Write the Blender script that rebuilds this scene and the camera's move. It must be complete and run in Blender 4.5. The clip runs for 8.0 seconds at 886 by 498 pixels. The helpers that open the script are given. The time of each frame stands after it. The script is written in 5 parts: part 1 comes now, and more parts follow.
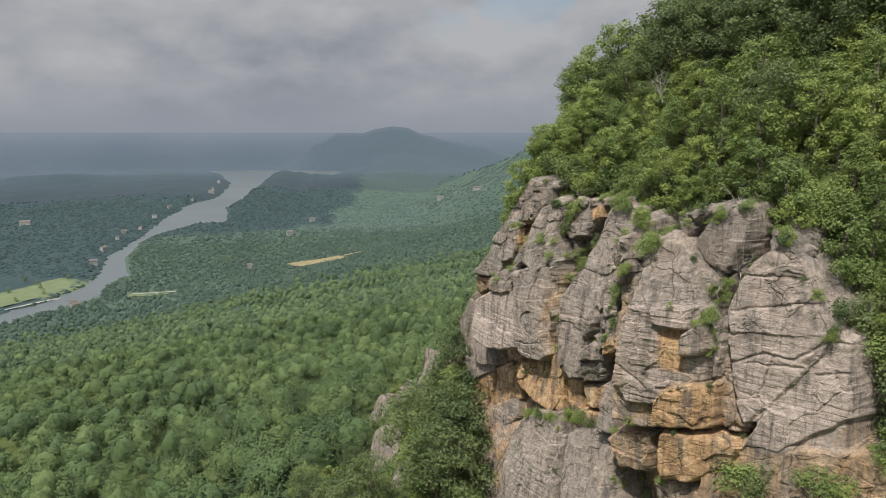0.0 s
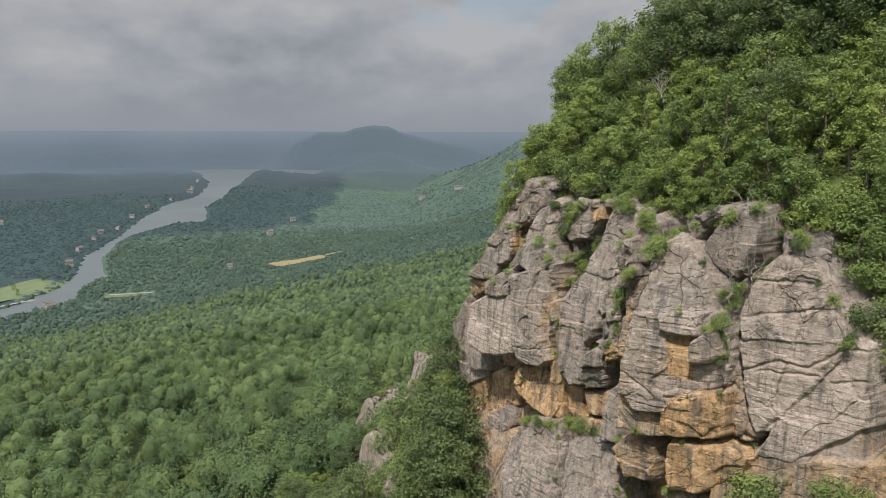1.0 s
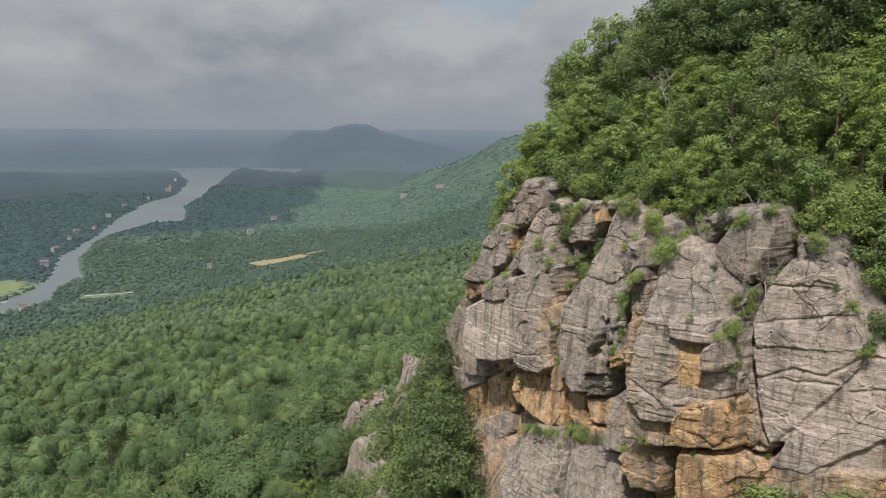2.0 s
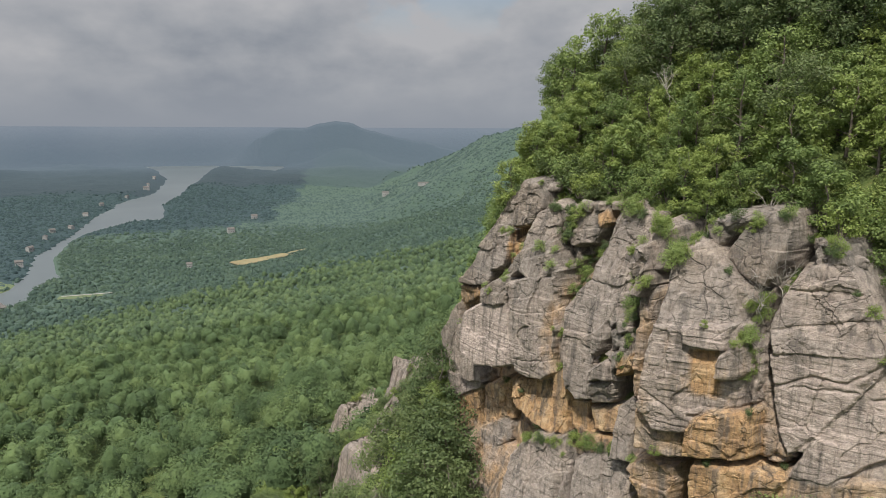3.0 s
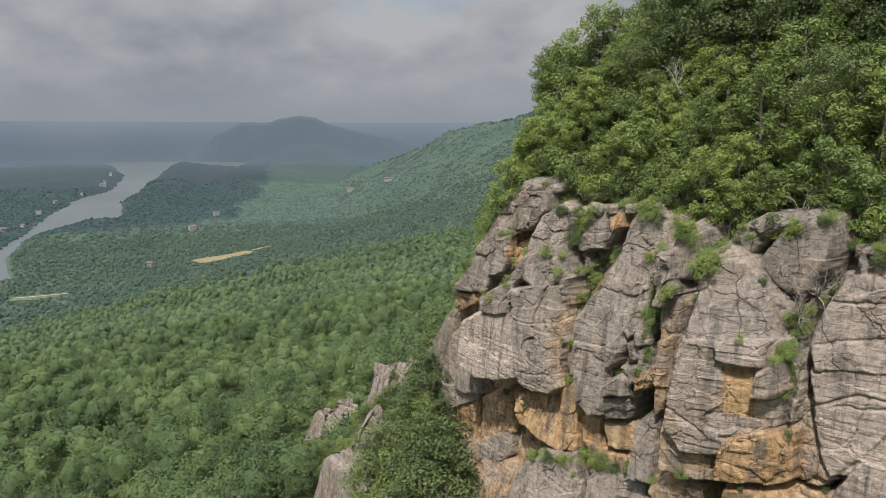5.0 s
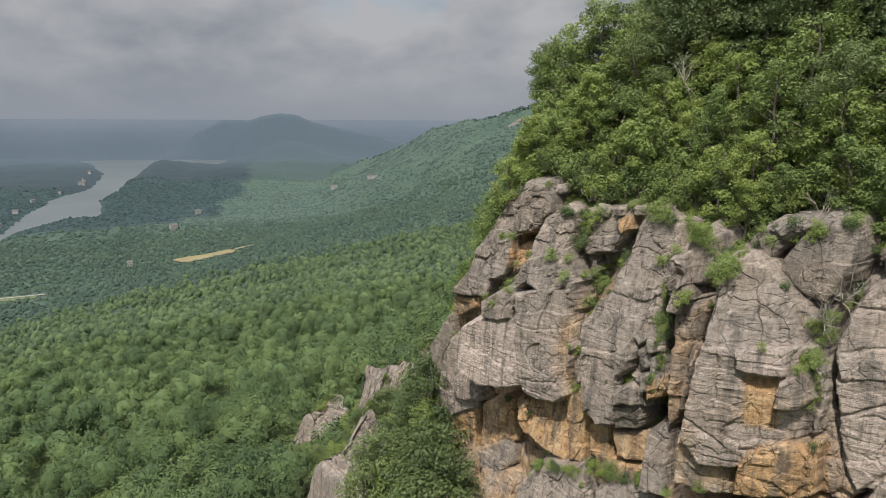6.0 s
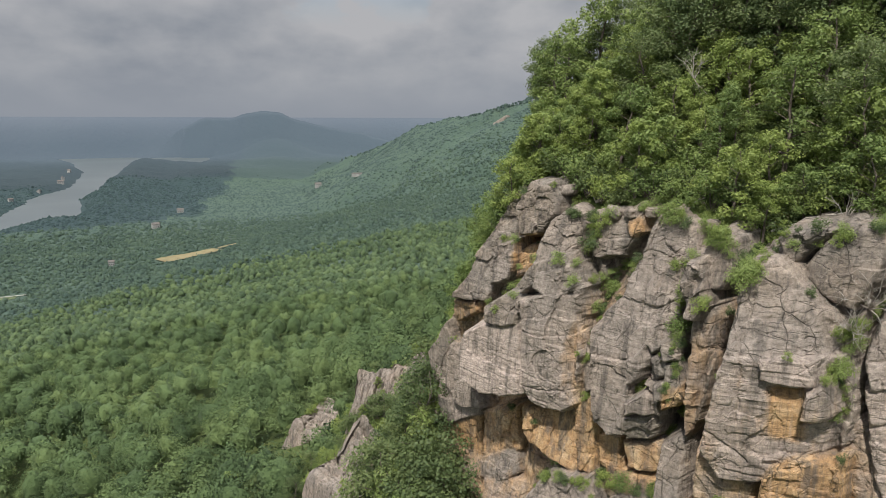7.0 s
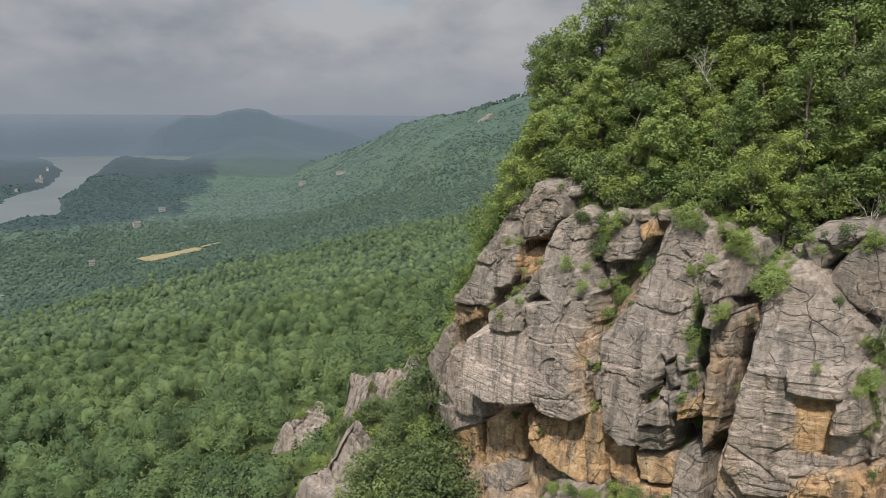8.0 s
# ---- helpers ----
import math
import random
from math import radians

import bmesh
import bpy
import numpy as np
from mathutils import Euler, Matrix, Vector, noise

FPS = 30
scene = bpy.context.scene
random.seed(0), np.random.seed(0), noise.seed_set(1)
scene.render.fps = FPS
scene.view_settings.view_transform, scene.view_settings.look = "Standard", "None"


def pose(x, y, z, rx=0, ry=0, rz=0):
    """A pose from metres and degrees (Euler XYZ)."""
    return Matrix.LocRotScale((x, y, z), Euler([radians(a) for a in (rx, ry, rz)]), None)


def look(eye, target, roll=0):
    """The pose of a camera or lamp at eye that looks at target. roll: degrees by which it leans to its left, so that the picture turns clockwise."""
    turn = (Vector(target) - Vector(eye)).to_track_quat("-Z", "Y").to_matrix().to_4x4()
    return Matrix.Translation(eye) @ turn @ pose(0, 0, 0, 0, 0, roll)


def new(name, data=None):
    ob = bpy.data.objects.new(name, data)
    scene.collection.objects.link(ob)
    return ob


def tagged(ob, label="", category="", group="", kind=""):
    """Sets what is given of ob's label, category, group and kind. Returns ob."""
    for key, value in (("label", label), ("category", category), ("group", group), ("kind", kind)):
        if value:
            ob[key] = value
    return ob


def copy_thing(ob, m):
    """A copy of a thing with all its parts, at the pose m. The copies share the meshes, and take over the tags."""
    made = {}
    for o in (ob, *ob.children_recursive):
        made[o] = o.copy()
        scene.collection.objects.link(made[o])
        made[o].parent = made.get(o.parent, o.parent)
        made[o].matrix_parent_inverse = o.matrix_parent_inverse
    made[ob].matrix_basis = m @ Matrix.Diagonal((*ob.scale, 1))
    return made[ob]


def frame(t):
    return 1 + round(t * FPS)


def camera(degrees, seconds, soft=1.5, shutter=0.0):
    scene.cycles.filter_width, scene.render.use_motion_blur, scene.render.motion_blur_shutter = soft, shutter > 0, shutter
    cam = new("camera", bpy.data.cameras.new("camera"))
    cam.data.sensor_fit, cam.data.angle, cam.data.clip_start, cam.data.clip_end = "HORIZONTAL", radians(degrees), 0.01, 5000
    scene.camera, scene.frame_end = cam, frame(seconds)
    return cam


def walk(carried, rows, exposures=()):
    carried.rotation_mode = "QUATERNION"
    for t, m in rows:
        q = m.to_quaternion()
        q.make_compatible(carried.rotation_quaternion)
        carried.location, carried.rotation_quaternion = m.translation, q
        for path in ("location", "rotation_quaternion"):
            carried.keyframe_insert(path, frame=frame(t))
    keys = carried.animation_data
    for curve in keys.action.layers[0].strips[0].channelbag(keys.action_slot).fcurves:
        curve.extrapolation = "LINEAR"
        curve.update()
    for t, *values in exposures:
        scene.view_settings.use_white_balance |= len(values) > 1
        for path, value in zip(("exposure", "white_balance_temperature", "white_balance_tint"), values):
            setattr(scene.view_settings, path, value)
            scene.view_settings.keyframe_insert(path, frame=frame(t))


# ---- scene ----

# ================= camera =================
cam = camera(69.03, 8.0, 0.7)
ROWS = [
    (0.0, 0.000, 0.000, 0.000, 0.000, -10.231, 0.000),
    (0.5, -0.660, 0.960, 0.010, -0.852, -10.280, 0.060),
    (1.0, -1.275, 1.960, 0.015, -1.675, -10.310, 0.130),
    (1.5, -1.887, 3.000, 0.030, -2.519, -10.361, 0.190),
    (3.0, -3.742, 6.145, 0.130, -4.995, -10.636, 0.240),
    (3.5, -4.324, 7.213, 0.172, -5.791, -10.732, 0.256),
    (4.0, -4.887, 8.295, 0.215, -6.579, -10.837, 0.270),
    (4.5, -5.445, 9.341, 0.270, -7.340, -10.950, 0.256),
    (6.0, -7.040, 12.620, 0.395, -9.580, -11.285, 0.200),
    (6.5, -7.510, 13.750, 0.425, -10.270, -11.395, 0.185),
    (7.0, -7.985, 14.870, 0.467, -10.966, -11.500, 0.175),
    (7.5, -8.480, 15.960, 0.515, -11.668, -11.600, 0.185),
    (8.0, -8.965, 17.045, 0.572, -12.365, -11.692, 0.203),
]
walk(cam, [(t, pose(x, y, z, 90 + pitch, 0, yaw) @ pose(0, 0, 0, 0, 0, roll)) for t, x, y, z, yaw, pitch, roll in ROWS])

# ================= world and sun =================
SUN_AZ, SUN_EL = 211.0, 57.0  # azimuth from +y towards +x


def make_world():
    world = bpy.data.worlds.new("world")
    scene.world = world
    world.use_nodes = True
    nt = world.node_tree
    nt.nodes.clear()
    N, L = nt.nodes.new, nt.links.new
    sky = N("ShaderNodeTexSky")
    sky.sky_type = "NISHITA"
    sky.sun_disc = False
    sky.sun_elevation = radians(SUN_EL)
    sky.sun_rotation = radians(SUN_AZ)
    sky.air_density, sky.dust_density = 1.2, 2.5
    bg_sky = N("ShaderNodeBackground")
    bg_sky.inputs["Strength"].default_value = 0.085
    L(sky.outputs[0], bg_sky.inputs[0])
    # cloud deck: noise on a plane overhead, flattened towards the horizon
    tc = N("ShaderNodeTexCoord")
    sep = N("ShaderNodeSeparateXYZ")
    L(tc.outputs["Generated"], sep.inputs[0])

    def mth(op, a, b=None, clamp=False):
        n = N("ShaderNodeMath")
        n.operation, n.use_clamp = op, clamp
        for i, v in enumerate((a, b)):
            if v is None:
                continue
            if isinstance(v, (int, float)):
                n.inputs[i].default_value = v
            else:
                L(v, n.inputs[i])
        return n.outputs[0]

    up = mth("MAXIMUM", sep.outputs[2], 0.0)
    comb = N("ShaderNodeMapping")
    comb.inputs["Scale"].default_value = (1.0, 1.0, 1.9)
    L(tc.outputs["Generated"], comb.inputs[0])

    def nz(scale, detail, rough, off):
        mp = N("ShaderNodeMapping")
        mp.inputs["Location"].default_value = off
        L(comb.outputs[0], mp.inputs[0])
        n = N("ShaderNodeTexNoise")
        n.inputs["Scale"].default_value, n.inputs["Detail"].default_value = scale, detail
        n.inputs["Roughness"].default_value = rough
        n.inputs["Distortion"].default_value = 0.0
        L(mp.outputs[0], n.inputs["Vector"])
        return n.outputs[0]

    cover = nz(2.6, 7, 0.55, (3.1, 1.7, 0))
    lump = nz(7.0, 9, 0.50, (4.3, 1.2, 2))
    dark = nz(2.2, 6, 0.5, (7.7, 2.4, 5))
    cr = N("ShaderNodeValToRGB")
    cr.color_ramp.elements[0].position, cr.color_ramp.elements[0].color = 0.42, (0.415, 0.45, 0.512, 1)
    cr.color_ramp.elements[1].position, cr.color_ramp.elements[1].color = 0.60, (0.70, 0.705, 0.735, 1)
    cr.color_ramp.elements.new(0.49).color = (0.53, 0.555, 0.605, 1)
    mixv = mth("ADD", mth("MULTIPLY", lump, 0.5), mth("MULTIPLY", dark, 0.5))
    L(mixv, cr.inputs[0])
    hz = N("ShaderNodeMix")
    hz.data_type = "RGBA"
    hz.inputs["B"].default_value = (0.44, 0.48, 0.545, 1)
    fade = mth("SUBTRACT", 1.0, mth("MULTIPLY", up, 11.0), True)
    L(fade, hz.inputs["Factor"]); L(cr.outputs[0], hz.inputs["A"])
    bg_cl = N("ShaderNodeBackground")
    zen = N("ShaderNodeMapRange")
    zen.inputs["From Min"].default_value, zen.inputs["From Max"].default_value = 0.28, 0.95
    zen.inputs["To Min"].default_value, zen.inputs["To Max"].default_value = 0.49, 2.4
    L(up, zen.inputs["Value"])
    L(zen.outputs[0], bg_cl.inputs["Strength"])
    L(hz.outputs["Result"], bg_cl.inputs[0])
    mask = N("ShaderNodeMapRange")
    mask.inputs["From Min"].default_value, mask.inputs["From Max"].default_value = 0.31, 0.42
    gap = N("ShaderNodeVectorMath")
    gap.operation = "DISTANCE"
    gap.inputs[1].default_value = (0.126, 0.974, 0.215)
    L(tc.outputs["Generated"], gap.inputs[0])
    # one gap in the cloud shows blue sky
    hole = mth("MULTIPLY", mth("SUBTRACT", 1.0, mth("MULTIPLY", gap.outputs["Value"], 11.0), True), 0.42)
    L(mth("SUBTRACT", cover, hole), mask.inputs["Value"])
    # gaps between the clouds show only well above the haze
    low_cloud = mth("SUBTRACT", 1.0, mth("MULTIPLY", mth("MAXIMUM", mth("SUBTRACT", up, 0.13), 0.0), 10.0), True)
    m2 = mth("MAXIMUM", mask.outputs[0], low_cloud)
    mix = N("ShaderNodeMixShader")
    L(m2, mix.inputs[0]); L(bg_sky.outputs[0], mix.inputs[1]); L(bg_cl.outputs[0], mix.inputs[2])
    out = N("ShaderNodeOutputWorld")
    L(mix.outputs[0], out.inputs[0])


make_world()
sun_data = bpy.data.lights.new("sun", "SUN")
sun_data.energy, sun_data.angle, sun_data.color = 4.1, radians(2.0), (1.0, 0.935, 0.83)
sun = new("sun", sun_data)
_az, _el = radians(SUN_AZ), radians(SUN_EL)
sun.matrix_world = look((0, 0, 60), (-math.sin(_az) * math.cos(_el), -math.cos(_az) * math.cos(_el), 60 - math.sin(_el)))
scene.view_settings.exposure = 0.36


# ================= materials =================
def material(name, rough=0.9):
    m = bpy.data.materials.new(name)
    m.use_nodes = True
    nt = m.node_tree
    b = nt.nodes["Principled BSDF"]
    b.inputs["Roughness"].default_value = rough
    b.inputs["Specular IOR Level"].default_value = 0.25
    return m, nt, b


def noise_node(nt, scale, detail=5, rough=0.55, vec=None, stretch=None):
    n = nt.nodes.new("ShaderNodeTexNoise")
    n.inputs["Scale"].default_value, n.inputs["Detail"].default_value, n.inputs["Roughness"].default_value = scale, detail, rough
    if vec is None:
        vec = nt.nodes.new("ShaderNodeNewGeometry").outputs["Position"]
    if stretch:
        mp = nt.nodes.new("ShaderNodeMapping")
        mp.inputs["Scale"].default_value = stretch
        nt.links.new(vec, mp.inputs[0])
        vec = mp.outputs[0]
    nt.links.new(vec, n.inputs["Vector"])
    return n.outputs[0]


def ramp_node(nt, fac, stops):
    r = nt.nodes.new("ShaderNodeValToRGB")
    e = r.color_ramp.elements
    while len(e) < len(stops):
        e.new(0.5)
    for el, (p, c) in zip(e, stops):
        el.position, el.color = p, (*c, 1)
    nt.links.new(fac, r.inputs[0])
    return r.outputs[0]


def mix_node(nt, fac, a, b, mode="MIX"):
    n = nt.nodes.new("ShaderNodeMix")
    n.data_type, n.blend_type = "RGBA", mode
    for key, v in (("Factor", fac), ("A", a), ("B", b)):
        if isinstance(v, (int, float)):
            n.inputs[key].default_value = v
        elif isinstance(v, tuple):
            n.inputs[key].default_value = (*v, 1)
        else:
            nt.links.new(v, n.inputs[key])
    return n.outputs["Result"]


def bump_node(nt, b, height, strength, dist):
    n = nt.nodes.new("ShaderNodeBump")
    n.inputs["Strength"].default_value, n.inputs["Distance"].default_value = strength, dist
    nt.links.new(height, n.inputs["Height"])
    nt.links.new(n.outputs[0], b.inputs["Normal"])
    return n


def map_range(nt, v, a, b, c=0.0, d=1.0):
    n = nt.nodes.new("ShaderNodeMapRange")
    for i, x in enumerate((a, b, c, d)):
        n.inputs[i + 1].default_value = x
    nt.links.new(v, n.inputs[0])
    return n.outputs[0]


def rock_material():
    m, nt, b = material("weathered_gneiss", 0.88)
    att = nt.nodes.new("ShaderNodeAttribute")
    att.attribute_name = "iron"
    pal = nt.nodes.new("ShaderNodeAttribute")
    pal.attribute_name = "pale"
    base = ramp_node(nt, noise_node(nt, 0.9, 8, 0.62), [(0.28, (0.085, 0.071, 0.060)), (0.5, (0.190, 0.160, 0.134)), (0.72, (0.34, 0.290, 0.247))])
    fresh = ramp_node(nt, noise_node(nt, 1.3, 8, 0.6, stretch=(1, 1, 2.5)), [(0.3, (0.235, 0.193, 0.170)), (0.7, (0.41, 0.348, 0.312))])
    iron = ramp_node(nt, noise_node(nt, 0.8, 7, 0.6), [(0.28, (0.165, 0.105, 0.065)), (0.5, (0.340, 0.218, 0.115)), (0.72, (0.46, 0.345, 0.220))])
    cool = ramp_node(nt, noise_node(nt, 1.6, 7, 0.62), [(0.3, (0.088, 0.081, 0.074)), (0.7, (0.25, 0.228, 0.207))])
    base = mix_node(nt, map_range(nt, noise_node(nt, 0.22, 4, 0.55), 0.42, 0.58, 0.0, 0.7), base, cool)
    c = mix_node(nt, pal.outputs["Fac"], base, fresh)
    n2 = noise_node(nt, 0.7, 6, 0.65, stretch=(1.6, 1.6, 0.6))
    add = nt.nodes.new("ShaderNodeMath")
    add.operation = "ADD"
    nt.links.new(att.outputs["Fac"], add.inputs[0]); nt.links.new(n2, add.inputs[1])
    c = mix_node(nt, map_range(nt, add.outputs[0], 0.74, 1.24), c, iron)
    # dark run-off streaks and lichen
    st = noise_node(nt, 1.0, 5, 0.6, stretch=(1.3, 1.3, 0.12))
    c = mix_node(nt, map_range(nt, st, 0.52, 0.64, 0, 0.7), c, (0.085, 0.077, 0.07))
    sf = noise_node(nt, 2.6, 5, 0.65, stretch=(1.4, 1.4, 0.10))
    c = mix_node(nt, map_range(nt, sf, 0.55, 0.66, 0, 0.55), c, (0.07, 0.063, 0.056))
    sw = noise_node(nt, 1.9, 5, 0.65, stretch=(1.5, 1.5, 0.14))
    c = mix_node(nt, map_range(nt, sw, 0.57, 0.72, 0, 0.28), c, (0.38, 0.328, 0.29))
    li = noise_node(nt, 7.0, 8, 0.75)
    c = mix_node(nt, map_range(nt, li, 0.56, 0.70, 0, 0.45), c, (0.10, 0.095, 0.085))
    pl = noise_node(nt, 3.1, 6, 0.7, stretch=(1, 1, 0.5))
    c = mix_node(nt, map_range(nt, pl, 0.60, 0.75, 0, 0.35), c, (0.31, 0.28, 0.25))
    # fine mottling of lichen and clean grain
    c = mix_node(nt, 1.0, c, ramp_node(nt, noise_node(nt, 3.4, 12, 0.78), [(0.32, (0.58, 0.58, 0.59)), (0.5, (1.06, 1.05, 1.03)), (0.68, (1.46, 1.44, 1.40))]), "MULTIPLY")
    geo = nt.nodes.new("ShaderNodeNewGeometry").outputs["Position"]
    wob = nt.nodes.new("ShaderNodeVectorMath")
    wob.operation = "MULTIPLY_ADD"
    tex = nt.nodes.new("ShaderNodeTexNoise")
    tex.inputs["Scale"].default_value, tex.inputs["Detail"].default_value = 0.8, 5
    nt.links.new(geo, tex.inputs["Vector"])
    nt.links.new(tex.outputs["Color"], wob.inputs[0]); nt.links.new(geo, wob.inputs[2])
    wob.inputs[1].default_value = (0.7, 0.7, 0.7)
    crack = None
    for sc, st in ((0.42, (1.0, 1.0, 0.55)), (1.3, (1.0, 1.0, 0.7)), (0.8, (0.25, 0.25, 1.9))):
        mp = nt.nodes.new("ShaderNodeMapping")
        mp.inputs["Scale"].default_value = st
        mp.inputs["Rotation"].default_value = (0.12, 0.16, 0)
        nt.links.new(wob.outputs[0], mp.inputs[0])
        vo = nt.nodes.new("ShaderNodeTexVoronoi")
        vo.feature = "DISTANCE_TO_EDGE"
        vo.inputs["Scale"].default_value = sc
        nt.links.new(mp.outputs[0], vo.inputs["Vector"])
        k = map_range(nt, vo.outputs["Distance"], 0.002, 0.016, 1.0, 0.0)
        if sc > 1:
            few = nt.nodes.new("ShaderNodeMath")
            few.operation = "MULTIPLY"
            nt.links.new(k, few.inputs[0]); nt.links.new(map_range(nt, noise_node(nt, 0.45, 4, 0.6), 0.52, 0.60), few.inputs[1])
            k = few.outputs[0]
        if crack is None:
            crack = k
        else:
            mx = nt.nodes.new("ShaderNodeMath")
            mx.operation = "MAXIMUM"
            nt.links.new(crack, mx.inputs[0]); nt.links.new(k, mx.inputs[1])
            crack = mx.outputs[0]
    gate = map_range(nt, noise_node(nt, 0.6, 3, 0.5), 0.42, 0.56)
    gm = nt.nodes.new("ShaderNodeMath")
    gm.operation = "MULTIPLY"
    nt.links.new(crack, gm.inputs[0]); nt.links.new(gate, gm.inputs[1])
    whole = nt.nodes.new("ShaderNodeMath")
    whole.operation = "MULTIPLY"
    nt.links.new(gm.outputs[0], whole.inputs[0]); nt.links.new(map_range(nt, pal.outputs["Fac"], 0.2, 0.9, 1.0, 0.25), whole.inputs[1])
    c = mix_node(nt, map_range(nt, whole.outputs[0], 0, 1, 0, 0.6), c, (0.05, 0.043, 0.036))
    nt.links.new(c, b.inputs["Base Color"])
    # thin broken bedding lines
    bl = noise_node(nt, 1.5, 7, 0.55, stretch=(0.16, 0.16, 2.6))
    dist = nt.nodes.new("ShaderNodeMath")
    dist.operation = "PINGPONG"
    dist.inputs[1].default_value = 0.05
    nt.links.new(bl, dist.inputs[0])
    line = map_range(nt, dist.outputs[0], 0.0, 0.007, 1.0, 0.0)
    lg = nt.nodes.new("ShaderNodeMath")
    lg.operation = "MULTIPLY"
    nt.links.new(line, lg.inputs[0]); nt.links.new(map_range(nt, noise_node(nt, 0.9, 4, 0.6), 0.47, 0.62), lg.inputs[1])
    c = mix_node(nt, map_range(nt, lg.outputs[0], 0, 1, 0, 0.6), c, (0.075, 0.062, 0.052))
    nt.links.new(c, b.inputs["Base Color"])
    h = noise_node(nt, 5.0, 10, 0.74, stretch=(1, 1, 2.2))
    hs = nt.nodes.new("ShaderNodeMath")
    hs.operation = "SUBTRACT"
    nt.links.new(h, hs.inputs[0]); nt.links.new(whole.outputs[0], hs.inputs[1])
    bump_node(nt, b, hs.outputs[0], 0.95, 0.09)
    return m


def leaf_material(name, dark, mid, light, scale=0.35):
    m, nt, b = material(name, 0.62)
    geo = nt.nodes.new("ShaderNodeNewGeometry")
    oi = nt.nodes.new("ShaderNodeObjectInfo")
    f = nt.nodes.new("ShaderNodeMath")
    f.operation = "MULTIPLY_ADD"
    f.inputs[1].default_value, f.inputs[2].default_value = 0.5, 0.0
    nt.links.new(geo.outputs["Random Per Island"], f.inputs[0])
    f2 = nt.nodes.new("ShaderNodeMath")
    f2.operation = "MULTIPLY_ADD"
    f2.inputs[1].default_value = 0.5
    nt.links.new(oi.outputs["Random"], f2.inputs[0]); nt.links.new(f.outputs[0], f2.inputs[2])
    c = ramp_node(nt, f2.outputs[0], [(0.1, dark), (0.5, mid), (0.9, light)])
    nt.links.new(c, b.inputs["Base Color"])
    b.inputs["Specular IOR Level"].default_value = 0.35
    tr = nt.nodes.new("ShaderNodeBsdfTranslucent")
    nt.links.new(c, tr.inputs[0])
    mx = nt.nodes.new("ShaderNodeMixShader")
    mx.inputs[0].default_value = 0.38
    out = nt.nodes["Material Output"]
    nt.links.new(b.outputs[0], mx.inputs[1]); nt.links.new(tr.outputs[0], mx.inputs[2])
    nt.links.new(mx.outputs[0], out.inputs[0])
    return m


def plain_material(name, stops, scale=1.0, rough=0.9, bump=0.3, dist=0.05, sheen=0.0, sheen_tint=(0.6, 0.7, 0.8), detail=6):
    m, nt, b = material(name, rough)
    n1 = noise_node(nt, scale, detail, 0.6)
    n2 = noise_node(nt, scale * 0.13, 4, 0.5)
    c = ramp_node(nt, n1, stops)
    c = mix_node(nt, map_range(nt, n2, 0.35, 0.65, 0.0, 0.35), c, mix_node(nt, 1.0, c, (0.55, 0.6, 0.6), "MULTIPLY"))
    nt.links.new(c, b.inputs["Base Color"])
    if bump:
        bump_node(nt, b, noise_node(nt, scale * 3, 7, 0.65), bump, dist)
    if sheen:
        b.inputs["Sheen Weight"].default_value = sheen
        b.inputs["Sheen Roughness"].default_value = 0.6
        b.inputs["Sheen Tint"].default_value = (*sheen_tint, 1)
    return m


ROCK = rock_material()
LEAF_LIGHT = leaf_material("leaf_yellow_green", (0.122, 0.168, 0.042), (0.195, 0.253, 0.065), (0.278, 0.335, 0.096))
LEAF_MID = leaf_material("leaf_green", (0.100, 0.150, 0.044), (0.162, 0.222, 0.066), (0.240, 0.302, 0.094))
LEAF_DARK = leaf_material("leaf_dark_green", (0.062, 0.096, 0.039), (0.107, 0.147, 0.054), (0.160, 0.200, 0.076))
BARK = plain_material("bark", [(0.3, (0.07, 0.055, 0.045)), (0.7, (0.19, 0.16, 0.135))], 6.0, 0.95, 0.5, 0.03)
DEADWOOD = plain_material("bleached_dead_wood", [(0.3, (0.24, 0.21, 0.19)), (0.7, (0.45, 0.41, 0.37))], 5.0, 0.9)
SOIL = plain_material("hillside_leaf_litter", [(0.3, (0.03, 0.045, 0.014)), (0.55, (0.07, 0.095, 0.026)), (0.75, (0.13, 0.12, 0.05))], 1.2, 0.95, 0.6, 0.2)


